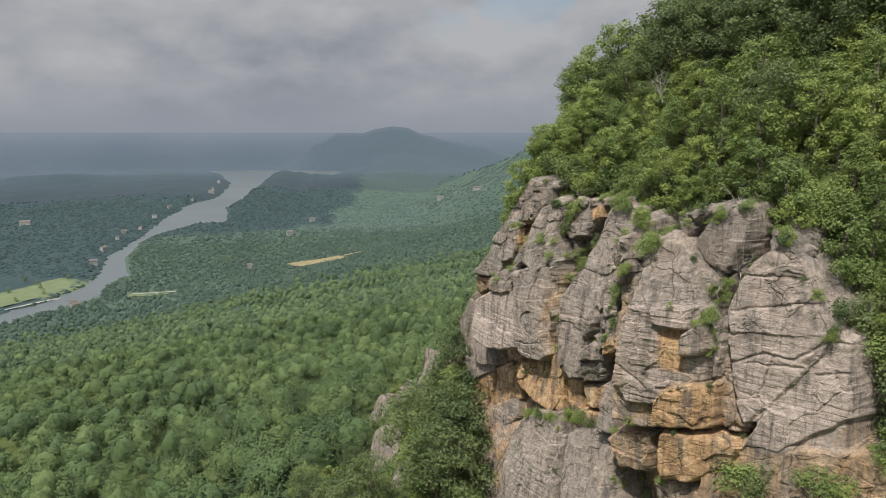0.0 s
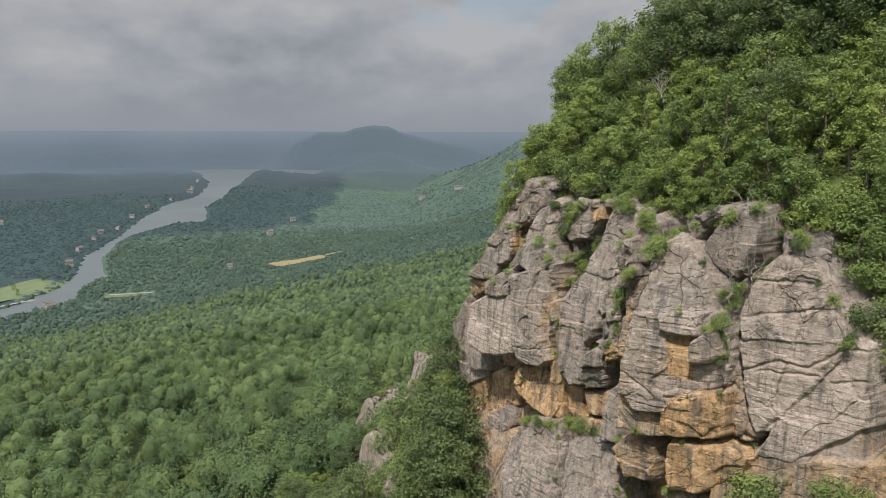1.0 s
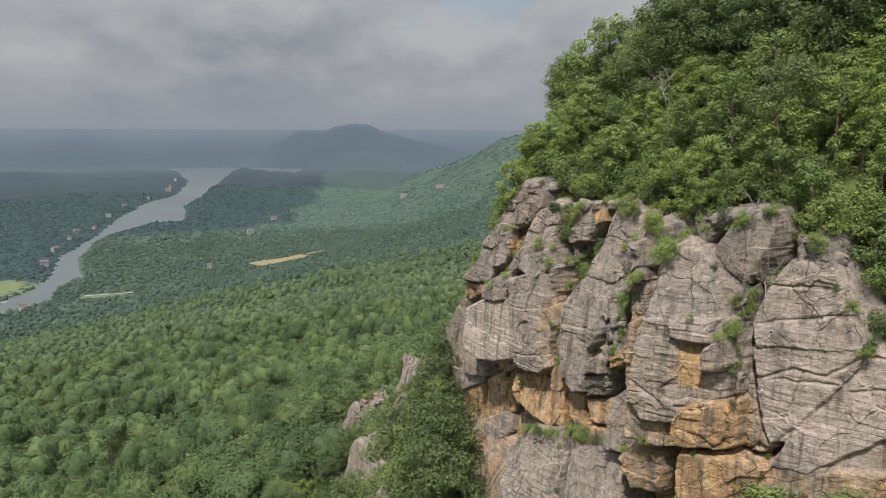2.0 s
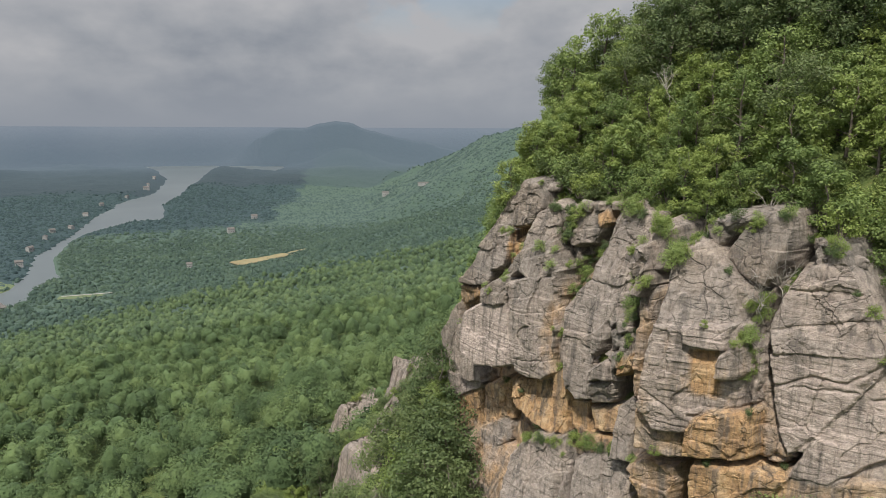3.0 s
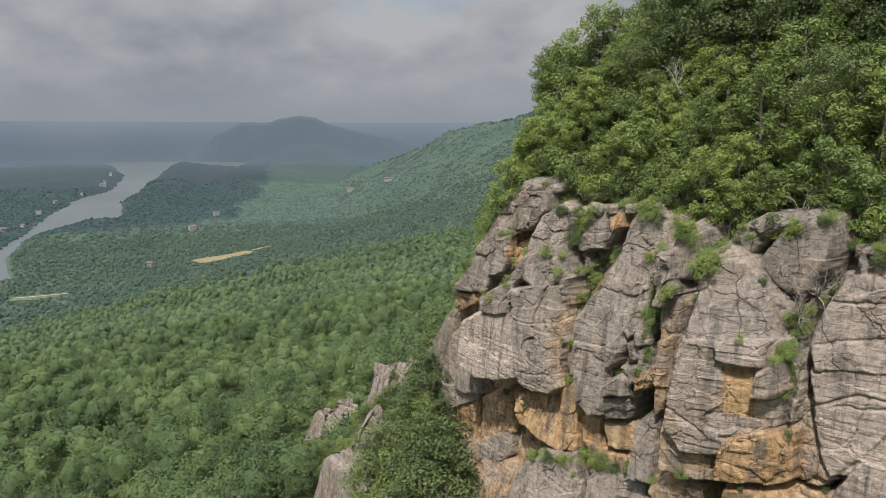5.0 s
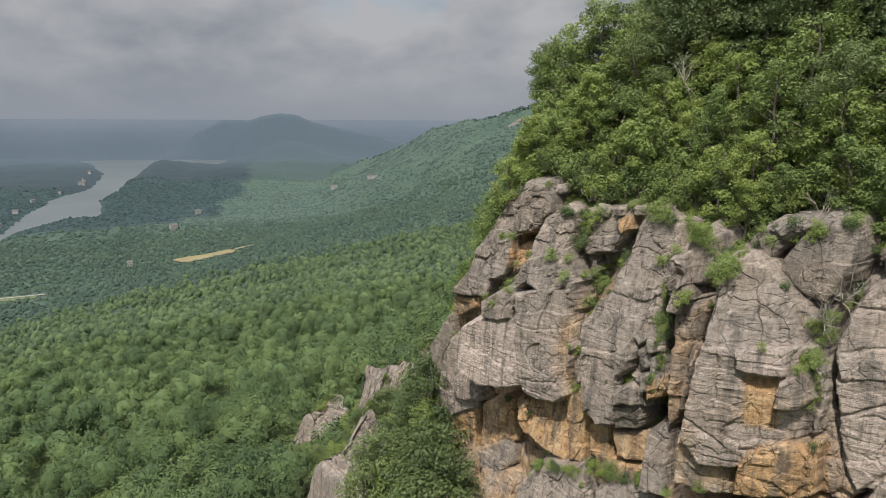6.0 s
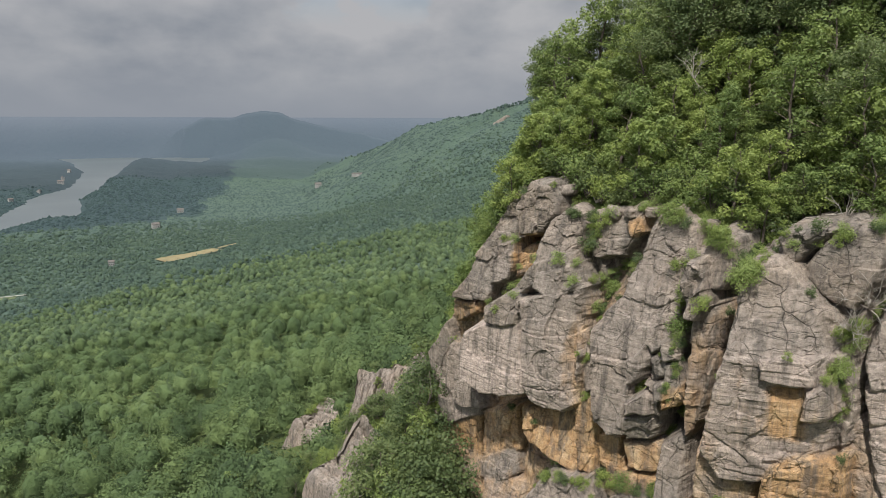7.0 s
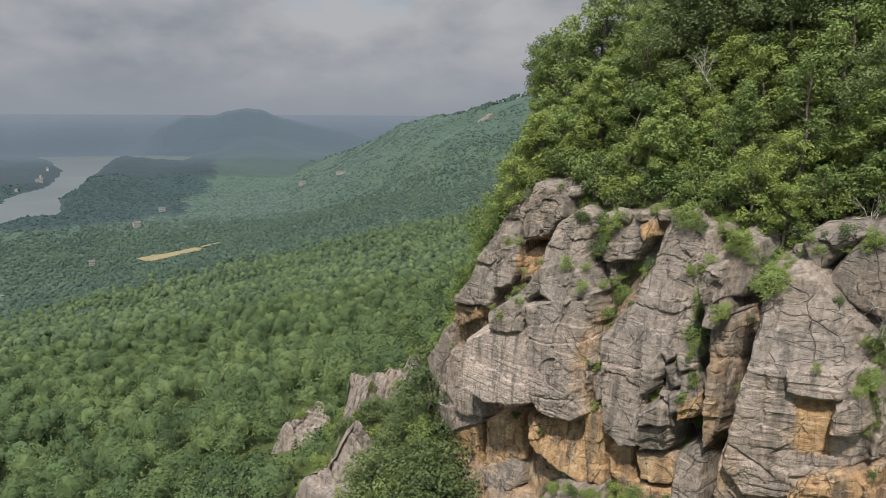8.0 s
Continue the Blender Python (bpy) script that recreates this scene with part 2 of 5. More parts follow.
def canopy_material(name, dark, mid, light, grain, bump, dist, sheen, tint):
    """Tree crowns seen from above: a tone for each crown, leaf clumps within it."""
    m, nt, b = material(name, 0.85)
    tone = nt.nodes.new("ShaderNodeAttribute")
    tone.attribute_name = "tone"
    n1 = noise_node(nt, grain, 6, 0.68)
    n2 = noise_node(nt, 0.012, 4, 0.55)
    add = nt.nodes.new("ShaderNodeMath")
    add.operation = "MULTIPLY_ADD"
    add.inputs[1].default_value = 0.58
    nt.links.new(tone.outputs["Fac"], add.inputs[0])
    sub = map_range(nt, n1, 0.3, 0.7, 0.0, 0.24)
    nt.links.new(sub, add.inputs[2])
    a2 = nt.nodes.new("ShaderNodeMath")
    a2.operation = "ADD"
    nt.links.new(add.outputs[0], a2.inputs[0]); nt.links.new(map_range(nt, n2, 0.35, 0.65, 0.0, 0.22), a2.inputs[1])
    c = ramp_node(nt, a2.outputs[0], [(0.12, dark), (0.5, mid), (0.9, light)])
    nt.links.new(c, b.inputs["Base Color"])
    bump_node(nt, b, n1, bump, dist)
    b.inputs["Specular IOR Level"].default_value = 0.15
    # sheen and its tint imitate air haze over the crowns
    b.inputs["Sheen Weight"].default_value = sheen
    b.inputs["Sheen Roughness"].default_value = 0.7
    b.inputs["Sheen Tint"].default_value = (*tint, 1)
    return m


# beyond the near woods, haze is mixed in: bluer colours, stronger sheen
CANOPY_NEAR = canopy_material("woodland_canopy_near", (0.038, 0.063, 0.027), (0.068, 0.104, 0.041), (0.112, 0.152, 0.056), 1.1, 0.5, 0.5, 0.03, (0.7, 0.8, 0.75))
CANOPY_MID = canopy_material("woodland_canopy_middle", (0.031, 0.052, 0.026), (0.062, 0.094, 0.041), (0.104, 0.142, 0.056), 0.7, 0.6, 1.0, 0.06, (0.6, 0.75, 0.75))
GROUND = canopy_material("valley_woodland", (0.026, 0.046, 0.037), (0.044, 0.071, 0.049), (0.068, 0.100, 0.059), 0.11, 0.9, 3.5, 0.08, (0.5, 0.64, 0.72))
# darker, bluer canopy copy with cloud shadow and haze in its colour
CANOPY_CLOUD_SHADE = canopy_material("woodland_canopy_cloud_shade", (0.012, 0.025, 0.027), (0.020, 0.037, 0.036), (0.031, 0.052, 0.046), 0.08, 0.8, 4.0, 0.07, (0.45, 0.58, 0.74))


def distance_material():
    """Woods on the horizon; the air's blue haze is painted as emission that rises with distance."""
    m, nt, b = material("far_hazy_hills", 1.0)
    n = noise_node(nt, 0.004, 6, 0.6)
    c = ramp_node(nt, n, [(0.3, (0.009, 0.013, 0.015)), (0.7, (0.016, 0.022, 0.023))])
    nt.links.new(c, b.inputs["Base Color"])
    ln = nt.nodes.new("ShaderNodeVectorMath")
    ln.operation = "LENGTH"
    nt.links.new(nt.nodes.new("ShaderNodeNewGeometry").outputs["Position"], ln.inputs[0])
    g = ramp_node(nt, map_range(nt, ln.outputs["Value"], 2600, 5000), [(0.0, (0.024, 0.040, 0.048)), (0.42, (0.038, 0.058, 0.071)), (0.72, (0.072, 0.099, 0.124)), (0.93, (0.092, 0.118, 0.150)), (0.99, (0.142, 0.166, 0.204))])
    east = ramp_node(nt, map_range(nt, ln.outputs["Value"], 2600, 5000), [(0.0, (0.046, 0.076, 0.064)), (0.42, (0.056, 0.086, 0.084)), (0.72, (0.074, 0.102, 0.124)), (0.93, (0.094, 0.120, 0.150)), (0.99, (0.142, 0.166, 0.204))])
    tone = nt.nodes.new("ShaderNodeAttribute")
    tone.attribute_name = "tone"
    # tone 0 keeps the darker ramp, painted like cloud shadow on the west
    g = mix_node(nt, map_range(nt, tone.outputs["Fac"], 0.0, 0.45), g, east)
    # noise dims patches of the emission in imitation of drifting cloud shadows
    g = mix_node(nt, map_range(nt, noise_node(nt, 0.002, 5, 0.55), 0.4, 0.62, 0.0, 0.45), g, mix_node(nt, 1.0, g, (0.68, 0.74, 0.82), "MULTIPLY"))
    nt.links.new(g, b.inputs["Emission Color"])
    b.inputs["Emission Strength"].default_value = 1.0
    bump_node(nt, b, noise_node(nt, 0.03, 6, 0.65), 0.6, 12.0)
    return m


# valley canopy once more, with extra haze in its colour and sheen
CANOPY_HAZED = canopy_material("woodland_canopy_hazed", (0.021, 0.037, 0.033), (0.033, 0.054, 0.044), (0.049, 0.074, 0.054), 0.10, 0.9, 3.5, 0.10, (0.5, 0.64, 0.76))
DISTANCE = distance_material()


# ================= mesh helpers =================
def mesh_np(name, verts, faces, mat, smooth=False):
    me = bpy.data.meshes.new(name)
    verts = np.asarray(verts, dtype=np.float32)
    faces = np.asarray(faces, dtype=np.int32)
    k = faces.shape[1]
    me.vertices.add(len(verts))
    me.vertices.foreach_set("co", verts.ravel())
    me.loops.add(faces.size)
    me.loops.foreach_set("vertex_index", faces.ravel())
    me.polygons.add(len(faces))
    me.polygons.foreach_set("loop_start", np.arange(0, faces.size, k, dtype=np.int32))
    me.update(calc_edges=True)
    me.polygons.foreach_set("use_smooth", np.full(len(faces), smooth))
    me.materials.append(mat)
    me.validate()
    return me


def part_np(name, verts, faces, mat, parent=None, label="", smooth=False):
    ob = new(name, mesh_np(name, verts, faces, mat, smooth))
    if parent is not None:
        ob.parent = parent
    return tagged(ob, label)


def hash2(i, j, k=0):
    h = (i * 374761393 + j * 668265263 + k * 2147483647 + 1013904223) & 0xFFFFFFFF
    h = ((h ^ (h >> 13)) * 1274126177) & 0xFFFFFFFF
    return ((h ^ (h >> 16)) & 0xFFFFFF) / float(0xFFFFFF)


def vnoise(x, y, seed=0):
    """Smooth value noise in two dimensions, about -1 to 1."""
    xi, yi = np.floor(x).astype(np.int64), np.floor(y).astype(np.int64)
    fx, fy = x - xi, y - yi
    fx, fy = fx * fx * (3 - 2 * fx), fy * fy * (3 - 2 * fy)
    a, b = hash2(xi, yi, seed), hash2(xi + 1, yi, seed)
    c, d = hash2(xi, yi + 1, seed), hash2(xi + 1, yi + 1, seed)
    return 2 * ((a * (1 - fx) + b * fx) * (1 - fy) + (c * (1 - fx) + d * fx) * fy) - 1


def fbm(x, y, octaves=4, seed=0, gain=0.5):
    total, amp = np.zeros(np.broadcast(x, y).shape), 1.0
    for o in range(octaves):
        total += amp * vnoise(x * 2 ** o, y * 2 ** o, seed + 17 * o)
        amp *= gain
    return total


def grid_faces(rows, cols):
    i, j = np.meshgrid(np.arange(rows - 1), np.arange(cols - 1), indexing="ij")
    a = (i * cols + j).ravel()
    return np.stack([a, a + 1, a + cols + 1, a + cols], 1)


def smoothstep(a, b, x):
    t = np.clip((x - a) / (b - a), 0, 1)
    return t * t * (3 - 2 * t)


# ================= the lie of the land =================
LAKE_Z = -258.0


def crest_x(y):
    return 42 + 0.34 * np.clip(y, -400, 4000)


BANK_Y = np.array([573, 889, 967, 1067, 1136, 1194, 1335, 1474, 1643, 1981, 2349, 2600, 2998, 3337, 3910, 4370, 4420, 4640, 4960])
BANK_L = np.array([-688, -633, -607, -605, -622, -642, -697, -727, -764, -847, -918, -911, -1009, -1098, -1328, -1578, -1600, -1392, -1250])
SHORE_Y = np.array([573, 872, 934, 984, 1088, 1150, 1220, 1305, 1513, 1640, 1690, 1700, 1942, 2126, 2207, 2720, 3623, 3700, 3770, 4307, 4480, 4700, 4960])
SHORE_R = np.array([-659, -606, -571, -550, -586, -577, -622, -666, -732, -744, -715, -620, -659, -715, -747, -822, -995, -985, -655, -665, -700, -760, -900])


def shore_distance(x, y):
    """Metres from the water's edge, negative on the water."""
    w = 14 * fbm(x / 90.0, y / 90.0, 3, 41) * (0.3 + 0.7 * smoothstep(1600, 2300, y))
    return np.maximum(np.interp(y, BANK_Y, BANK_L) - x, x - np.interp(y, SHORE_Y, SHORE_R)) + w + 5 * np.clip(y - 4480, 0, 400)


RIDGE = ((980, 1700, 130), (690, 1790, 112), (422, 1868, 14), (318, 2294, -42), (139, 2613, -125), (-60, 2820, -235))


def bald_ridge(x, y):
    """A mountain spur that comes down to the valley."""
    best = np.full(np.shape(x), -999.0)
    for (x0, y0, z0), (x1, y1, z1) in zip(RIDGE, RIDGE[1:]):
        dx, dy = x1 - x0, y1 - y0
        t = np.clip(((x - x0) * dx + (y - y0) * dy) / (dx * dx + dy * dy), 0, 1)
        d = np.hypot(x - x0 - t * dx, y - y0 - t * dy)
        best = np.maximum(best, z0 + t * (z1 - z0) - 0.50 * d - 20 + 8 * np.exp(-d / 25.0))
    return best


HILL_U = [-0.30, -0.23, -0.196, -0.161, -0.126, -0.104, -0.074, -0.056, -0.034, -0.004, 0.058, 0.12, 0.2]
HILL_TOP = [-258, -225, -75, 11, 6, 36, 58, 46, 2, -40, -95, -170, -258]


def ground_z(x, y):
    """Height of the valley and of the mountain's flank."""
    l = crest_x(y) - x
    near = np.interp(l, [-400, 0, 62, 92, 190, 310, 420, 520, 690, 940], [60, 6, -36, -58, -106, -140, -165, -196, -248, LAKE_Z + 3])
    ref_y = [100, 250, 370, 487, 731, 1460, 2700]
    zr, xr = np.interp(y, ref_y, [-60, -88, -100, -115, -138, -150, LAKE_Z]), np.interp(y, ref_y, [0, 40, 85, 112, 169, 337, 620])
    along = zr + np.interp(y, ref_y, [0.2, 0.16, 0.15, 0.145, 0.175, 0.21, 0.1]) * (x - xr)
    t = smoothstep(140, 280, y)
    z = near * (1 - t) + along * t
    lift = np.clip(z - LAKE_Z - 3, -60, 400)
    z = LAKE_Z + 3 + np.where(lift > 14, lift, 14 * np.exp((lift - 14) / 14.0))
    # the bald mountain further along the ridge
    z = np.maximum(z, bald_ridge(x + 25 * fbm(x / 150.0, y / 150.0, 3, 9), y + 25 * fbm(x / 150.0, y / 150.0, 3, 10)))
    z = z + 9 * fbm(x / 170.0, y / 170.0, 3, 3) * smoothstep(500, 900, np.hypot(x, y)) * smoothstep(LAKE_Z, LAKE_Z + 60, z)
    # low wooded hills beside and beyond the water
    sd = shore_distance(x, y)
    inland = smoothstep(5, 220, sd)
    z = z + 22 * np.clip(fbm(x / 480.0, y / 480.0, 3, 21) + 0.3, 0, 2) * smoothstep(1500, 2300, np.hypot(x, y)) * inland
    # long ridge west of the water, and land that climbs to the rim of the view
    r = np.hypot(x, y)
    z = np.where((sd < 25) & (y > 500), LAKE_Z - 3 + 3.5 * smoothstep(-12, 12, sd), z)
    w = 60 * fbm(x / 700.0, y / 700.0, 3, 23)
    # tree-high shores, and the wooded back of the point between the two arms of the lake
    far = smoothstep(2450, 2750, r)
    low_bank = LAKE_Z + 1.5 + 0.055 * np.clip(sd, 0, 4000) * smoothstep(4100, 3300, y)
    z = np.where((y > 1350) & (sd > 0) & (sd < 420), z + (np.minimum(z, low_bank) - z) * smoothstep(420, 160, sd), z)
    px, py = x + 640 + 0.135 * (y - 1750), np.clip(y, 1850, 3700) - y
    z = z + 30 * np.exp(-(px / 130.0) ** 2 - (py / 260.0) ** 2) * smoothstep(0, 90, sd) * (y > 1500)
    z = z + 13 * far * smoothstep(6, 30, sd) * (1 + 0.35 * fbm(x / 40.0, y / 40.0, 2, 26))
    # the hill beyond the lake and its dark foothill
    u = x / np.maximum(y, 1.0)
    top = np.interp(u, HILL_U, HILL_TOP) + 5 * fbm(u * 60, u * 0 + 2, 3, 27)
    hill = np.maximum(LAKE_Z + (top - LAKE_Z) * np.exp(-((r - 4660) / 170.0) ** 2), LAKE_Z + 128 * np.exp(-((u + 0.062) / 0.055) ** 2 - ((r - 4330) / 110.0) ** 2))
    # the plain climbs to a level rim
    rim = LAKE_Z + 258 * (0.42 * smoothstep(4700, 4930, r + 0.4 * w) + 0.58 * smoothstep(4800, 4985, r))
    z = np.where(r > 4500, z + (rim - z) * smoothstep(4500, 4720, r), z)
    z = np.where(y > 3000, np.maximum(z, LAKE_Z - 3 + (hill - LAKE_Z + 3) * smoothstep(0, 60, sd)), z)
    # the foot of the cliff drops away under the path
    low = -41 - 0.3 * (66 - np.clip(y, -60, 66))
    k = smoothstep(78, 58, y)
    return np.where(x < 60, z * (1 - k) + np.minimum(z, low) * k, z)


def cloud_shaded_woods(x, y):
    """Where the woods are coloured dark to imitate cloud shadow: beyond the water and on the point between its arms."""
    edge = np.interp(y, [900, 1540, 1620, 1720, 2000, 2700, 4200], [-640, -640, -480, -400, -340, -330, -500])
    return ((y > 1560) | (x < np.interp(y, BANK_Y, BANK_L))) & (x < edge + 40 * fbm(x / 160.0, y / 160.0, 3, 63))


def build_ground():
    th = np.radians(np.concatenate([np.arange(-180, -54, 4.0), np.arange(-54, 36, 0.36), np.arange(36, 181, 4.0)]))
    rr = np.concatenate([[0.01], np.geomspace(6, 4990, 330)])
    R, T = np.meshgrid(rr, th, indexing="ij")
    X, Y = R * np.sin(T), R * np.cos(T)
    Z = ground_z(X, Y)
    V = np.stack([X, Y, Z], -1).reshape(-1, 3)
    f = grid_faces(*R.shape)[:, ::-1]
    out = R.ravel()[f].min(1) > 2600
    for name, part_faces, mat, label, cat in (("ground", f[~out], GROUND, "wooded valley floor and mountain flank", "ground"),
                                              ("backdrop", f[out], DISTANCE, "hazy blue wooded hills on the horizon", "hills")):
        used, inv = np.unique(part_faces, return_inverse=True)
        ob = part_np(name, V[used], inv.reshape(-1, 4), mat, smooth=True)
        at = ob.data.attributes.new("tone", "FLOAT", "POINT")
        # tone 0 marks backdrop woods whose colour imitates cloud shadow
        at.data.foreach_set("value", np.where(cloud_shaded_woods(V[used, 0], V[used, 1]) & (name == "backdrop"), 0.0, 0.45).astype(np.float32))
        if name == "ground":
            ob.data.materials.append(CANOPY_CLOUD_SHADE)
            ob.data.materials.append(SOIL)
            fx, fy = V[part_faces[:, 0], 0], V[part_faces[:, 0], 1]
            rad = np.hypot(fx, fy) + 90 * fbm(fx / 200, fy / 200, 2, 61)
            ob.data.polygons.foreach_set("material_index", np.where((rad > 1050) & cloud_shaded_woods(fx, fy), 1, np.where(rad < 480, 2, 0)).astype(np.int32))
        tagged(ob, label, cat, kind="structure")
    # water
    ys = np.linspace(560, 4960, 120)
    xs = np.linspace(0, 1, 12)
    YY, UU = np.meshgrid(ys, xs, indexing="ij")
    XX = -1900 + UU * 1500
    water = part_np("water", np.stack([XX, YY, np.full_like(XX, LAKE_Z)], -1).reshape(-1, 3), grid_faces(*XX.shape)[:, ::-1], WATER)
    tagged(water, "calm grey lake winding through wooded shores", "lake", kind="structure")


WATER = plain_material("lake_water", [(0.3, (0.07, 0.085, 0.09)), (0.7, (0.10, 0.115, 0.12))], 0.004, 0.32, 0.0)
build_ground()

# ================= the cliff =================
# The face is described along s (metres from its far end towards the near one), height z,
# and n, metres out of the face.
FACE_A, FACE_S, FACE_N = np.array([3.0, 69.0]), np.array([0.567, -0.824]), np.array([-0.824, -0.567])


def face_xy(s, n):
    return FACE_A[0] + s * FACE_S[0] + n * FACE_N[0], FACE_A[1] + s * FACE_S[1] + n * FACE_N[1]


def edge_z(s):
    """Height of the cliff's upper edge."""
    return np.interp(s, [0, 4, 6, 9.5, 10.4, 12, 13, 15, 18, 20.6, 22.7, 24.6, 25.6, 26.7, 27.2, 29.5, 31.8, 32.3, 34.3, 35.1, 35.9, 37.3, 38.3, 40, 43, 50],
                     [-9, -6, -4.4, -4.0, -4.6, -6.1, -6.5, -5.8, -5.4, -5.0, -5.8, -6.7, -7.4, -7.0, -5.7, -5.2, -4.8, -6.3, -6.2, -7.1, -8.7, -10.8, -12.2, -12, -9, -4])


SLABS = []


def slab(name, corners, n_top, n_bot, dn=0.0, bevel=0.35, iron=0.0, pale=0.0, drop=6.0):
    """A block of the face: its corners (s, z), how far its top and foot stand out, dn: change of n along s."""
    SLABS.append((name, corners, n_top, n_bot, dn, bevel, iron, pale, drop))


def slab_depth(sl, s, z):
    name, q, n_top, n_bot, dn, bevel, iron, pale, drop = sl
    d = np.full(s.shape, 1e9)
    for (x0, y0), (x1, y1) in zip(q, q[1:] + q[:1]):
        ln = math.hypot(x1 - x0, y1 - y0)
        d = np.minimum(d, -((s - x0) * (y1 - y0) - (z - y0) * (x1 - x0)) / -ln)
    zt, zb = max(p[1] for p in q), min(p[1] for p in q)
    sm = sum(p[0] for p in q) / len(q)
    n = np.interp(z, [zb, zt], [n_bot, n_top])
    n = n + dn * (s - sm)
    d = d + 0.07
    bevel *= 0.6
    t = np.clip(d / bevel, 0, 1)
    n = n - bevel * 0.8 * (1 - np.sqrt(1 - (1 - t) ** 2))
    return np.where(d < 0, n + d * drop, n - 0.12 * np.exp(-(d / 0.07) ** 2)), d


slab("nose", ((0.1, -14.1), (1.8, -10.2), (4.1, -5.1), (5.5, -4.6), (5.2, -9), (4.8, -12.4), (3.3, -15.1), (0.1, -15.2)), -3.8, -0.7, bevel=0.5)
slab("nose_foot", ((-0.3, -15.6), (2.6, -15.4), (2.3, -16.4), (-0.3, -17.6)), -1.3, -1.6, bevel=0.2, iron=0.7)
slab("head", ((7.2, -4.6), (9.4, -4.3), (10.1, -5.2), (10.2, -6.7), (9, -8.2), (6.8, -8.8), (6.1, -6.5)), -1.9, -1, bevel=0.45)
slab("hollow_stone", ((7.9, -9.6), (8.2, -10.4), (7.5, -11.4), (6.1, -11.8), (6, -10.3)), -2, -1.7, bevel=0.7, iron=1)
slab("hollow_foot", ((6.7, -11.7), (7.8, -11.2), (8, -11.6), (6.6, -12.2)), -1.2, -1.1, bevel=0.12, iron=0.5, pale=0.4)
slab("nose_panel", ((4.2, -10.2), (6.1, -9.5), (6.2, -11.3), (5.7, -12.7), (4, -13.4), (3.6, -12)), -1.5, -0.7, bevel=0.25, pale=0.3)
slab("diagonal_upper", ((10.4, -7.1), (11.7, -6.2), (12.6, -6.4), (13, -7.4), (12.7, -9.1), (11.6, -9.8), (9.9, -10.3), (9.8, -8.9)), -0.9, 0.7, bevel=0.3, pale=0.15)
slab("diagonal_mid", ((10, -10.3), (13.3, -8.9), (13.5, -9.7), (9.1, -12.6), (8.7, -12.2)), 0.6, 1.5, bevel=0.25)
slab("mid_block", ((10.6, -11), (13.7, -9.7), (14, -11.1), (13.1, -12.4), (12, -12.4), (10.6, -12)), 1.1, 1.8, bevel=0.3, pale=0.2)
slab("mid_block_small", ((13.8, -10.9), (14.4, -11.3), (14.2, -12.1), (12.9, -12)), 1.2, 1.5, bevel=0.2)
slab("mid_row", ((11.9, -12.2), (14.3, -12), (14.7, -13.3), (14.3, -13.7), (9.8, -14.4), (9.5, -13.1)), 1.8, 2.2, bevel=0.2, pale=0.3)
slab("mid_row_low", ((12.4, -13.7), (14.5, -13.7), (14.5, -14.7), (10.1, -15.4), (9.9, -14.5)), 2.2, 2.5, bevel=0.16, pale=0.35)
slab("shoulder_block", ((7.5, -13.2), (9.3, -13.2), (9.1, -14.1), (6.2, -14.8), (6.1, -14.3)), 1.8, 2.2, bevel=0.2)
slab("shoulder_block_low", ((9.4, -14.1), (9.2, -15), (7.8, -15.4), (6.6, -15.4), (6.5, -14.7)), 2.3, 2.6, bevel=0.2)
slab("white_roof", ((4, -16.9), (6.5, -15.7), (9.5, -15), (10.4, -20.1), (9.1, -20.7), (6.3, -21.3), (4.2, -20.8), (3.6, -18.6)), 2.2, 3, bevel=0.4, pale=0.95)
slab("fin", ((14.6, -14.7), (14.9, -16.1), (14.7, -18.7), (10.3, -19.5), (10, -15.5)), 2.5, 2.75, bevel=0.2, pale=0.55)
slab("fin_foot", ((14.7, -18.8), (14.8, -19.7), (13.9, -20.5), (12.3, -20.8), (11.1, -20.6), (10.3, -19.6)), 2.8, 2.6, bevel=0.25, pale=0.6)
slab("fin_edge", ((14.6, -13.8), (14.6, -18.9), (14, -19.8), (13.8, -16.5), (13.7, -13.7)), 1.2, 1.5, bevel=0.15, iron=0.72, pale=0.3)
slab("flank", ((-3.9, -19.4), (-1.5, -18), (-0.9, -20.3), (-1.4, -23.4), (-3.4, -24.7), (-4.4, -23.1)), -1.6, -1.5, bevel=0.3, pale=0.1)
slab("left_ledge", ((-0.3, -23.9), (3.2, -24.9), (2.8, -25.8), (-1.1, -28.2), (-2.2, -27.3), (-2.4, -24.1)), -1, -1.3, bevel=0.3, pale=0.5)
slab("left_column", ((-0.7, -20.1), (0.3, -20.4), (3.5, -24.7), (1.3, -25.4), (-1.3, -24.1)), -0.9, -0.6, bevel=0.2, pale=0.3)
slab("left_pillar", ((-1.6, -28.6), (2.6, -26), (2.7, -29.9), (1.8, -32), (-0.9, -32.8), (-2.3, -30.3)), -1.5, -1.7, bevel=0.3, iron=0.85, pale=0.2)
slab("recess_left", ((7.5, -23.4), (7.8, -27.1), (3.7, -29.3), (3.5, -25.3)), -0.9, -0.6, bevel=0.3, iron=0.7)
slab("smooth_panel", ((3.9, -29.2), (7.4, -27.1), (8, -29.2), (5.8, -30.8), (3.9, -31)), -0.7, -0.2, bevel=0.2, iron=0.2, pale=0.2)
slab("under_roof", ((14, -20.9), (15.2, -22.8), (15, -25.2), (12.7, -25.1), (10.7, -24.6), (9.8, -24.1), (9.3, -22.3)), 0.8, 1.9, bevel=0.4, iron=0.82)
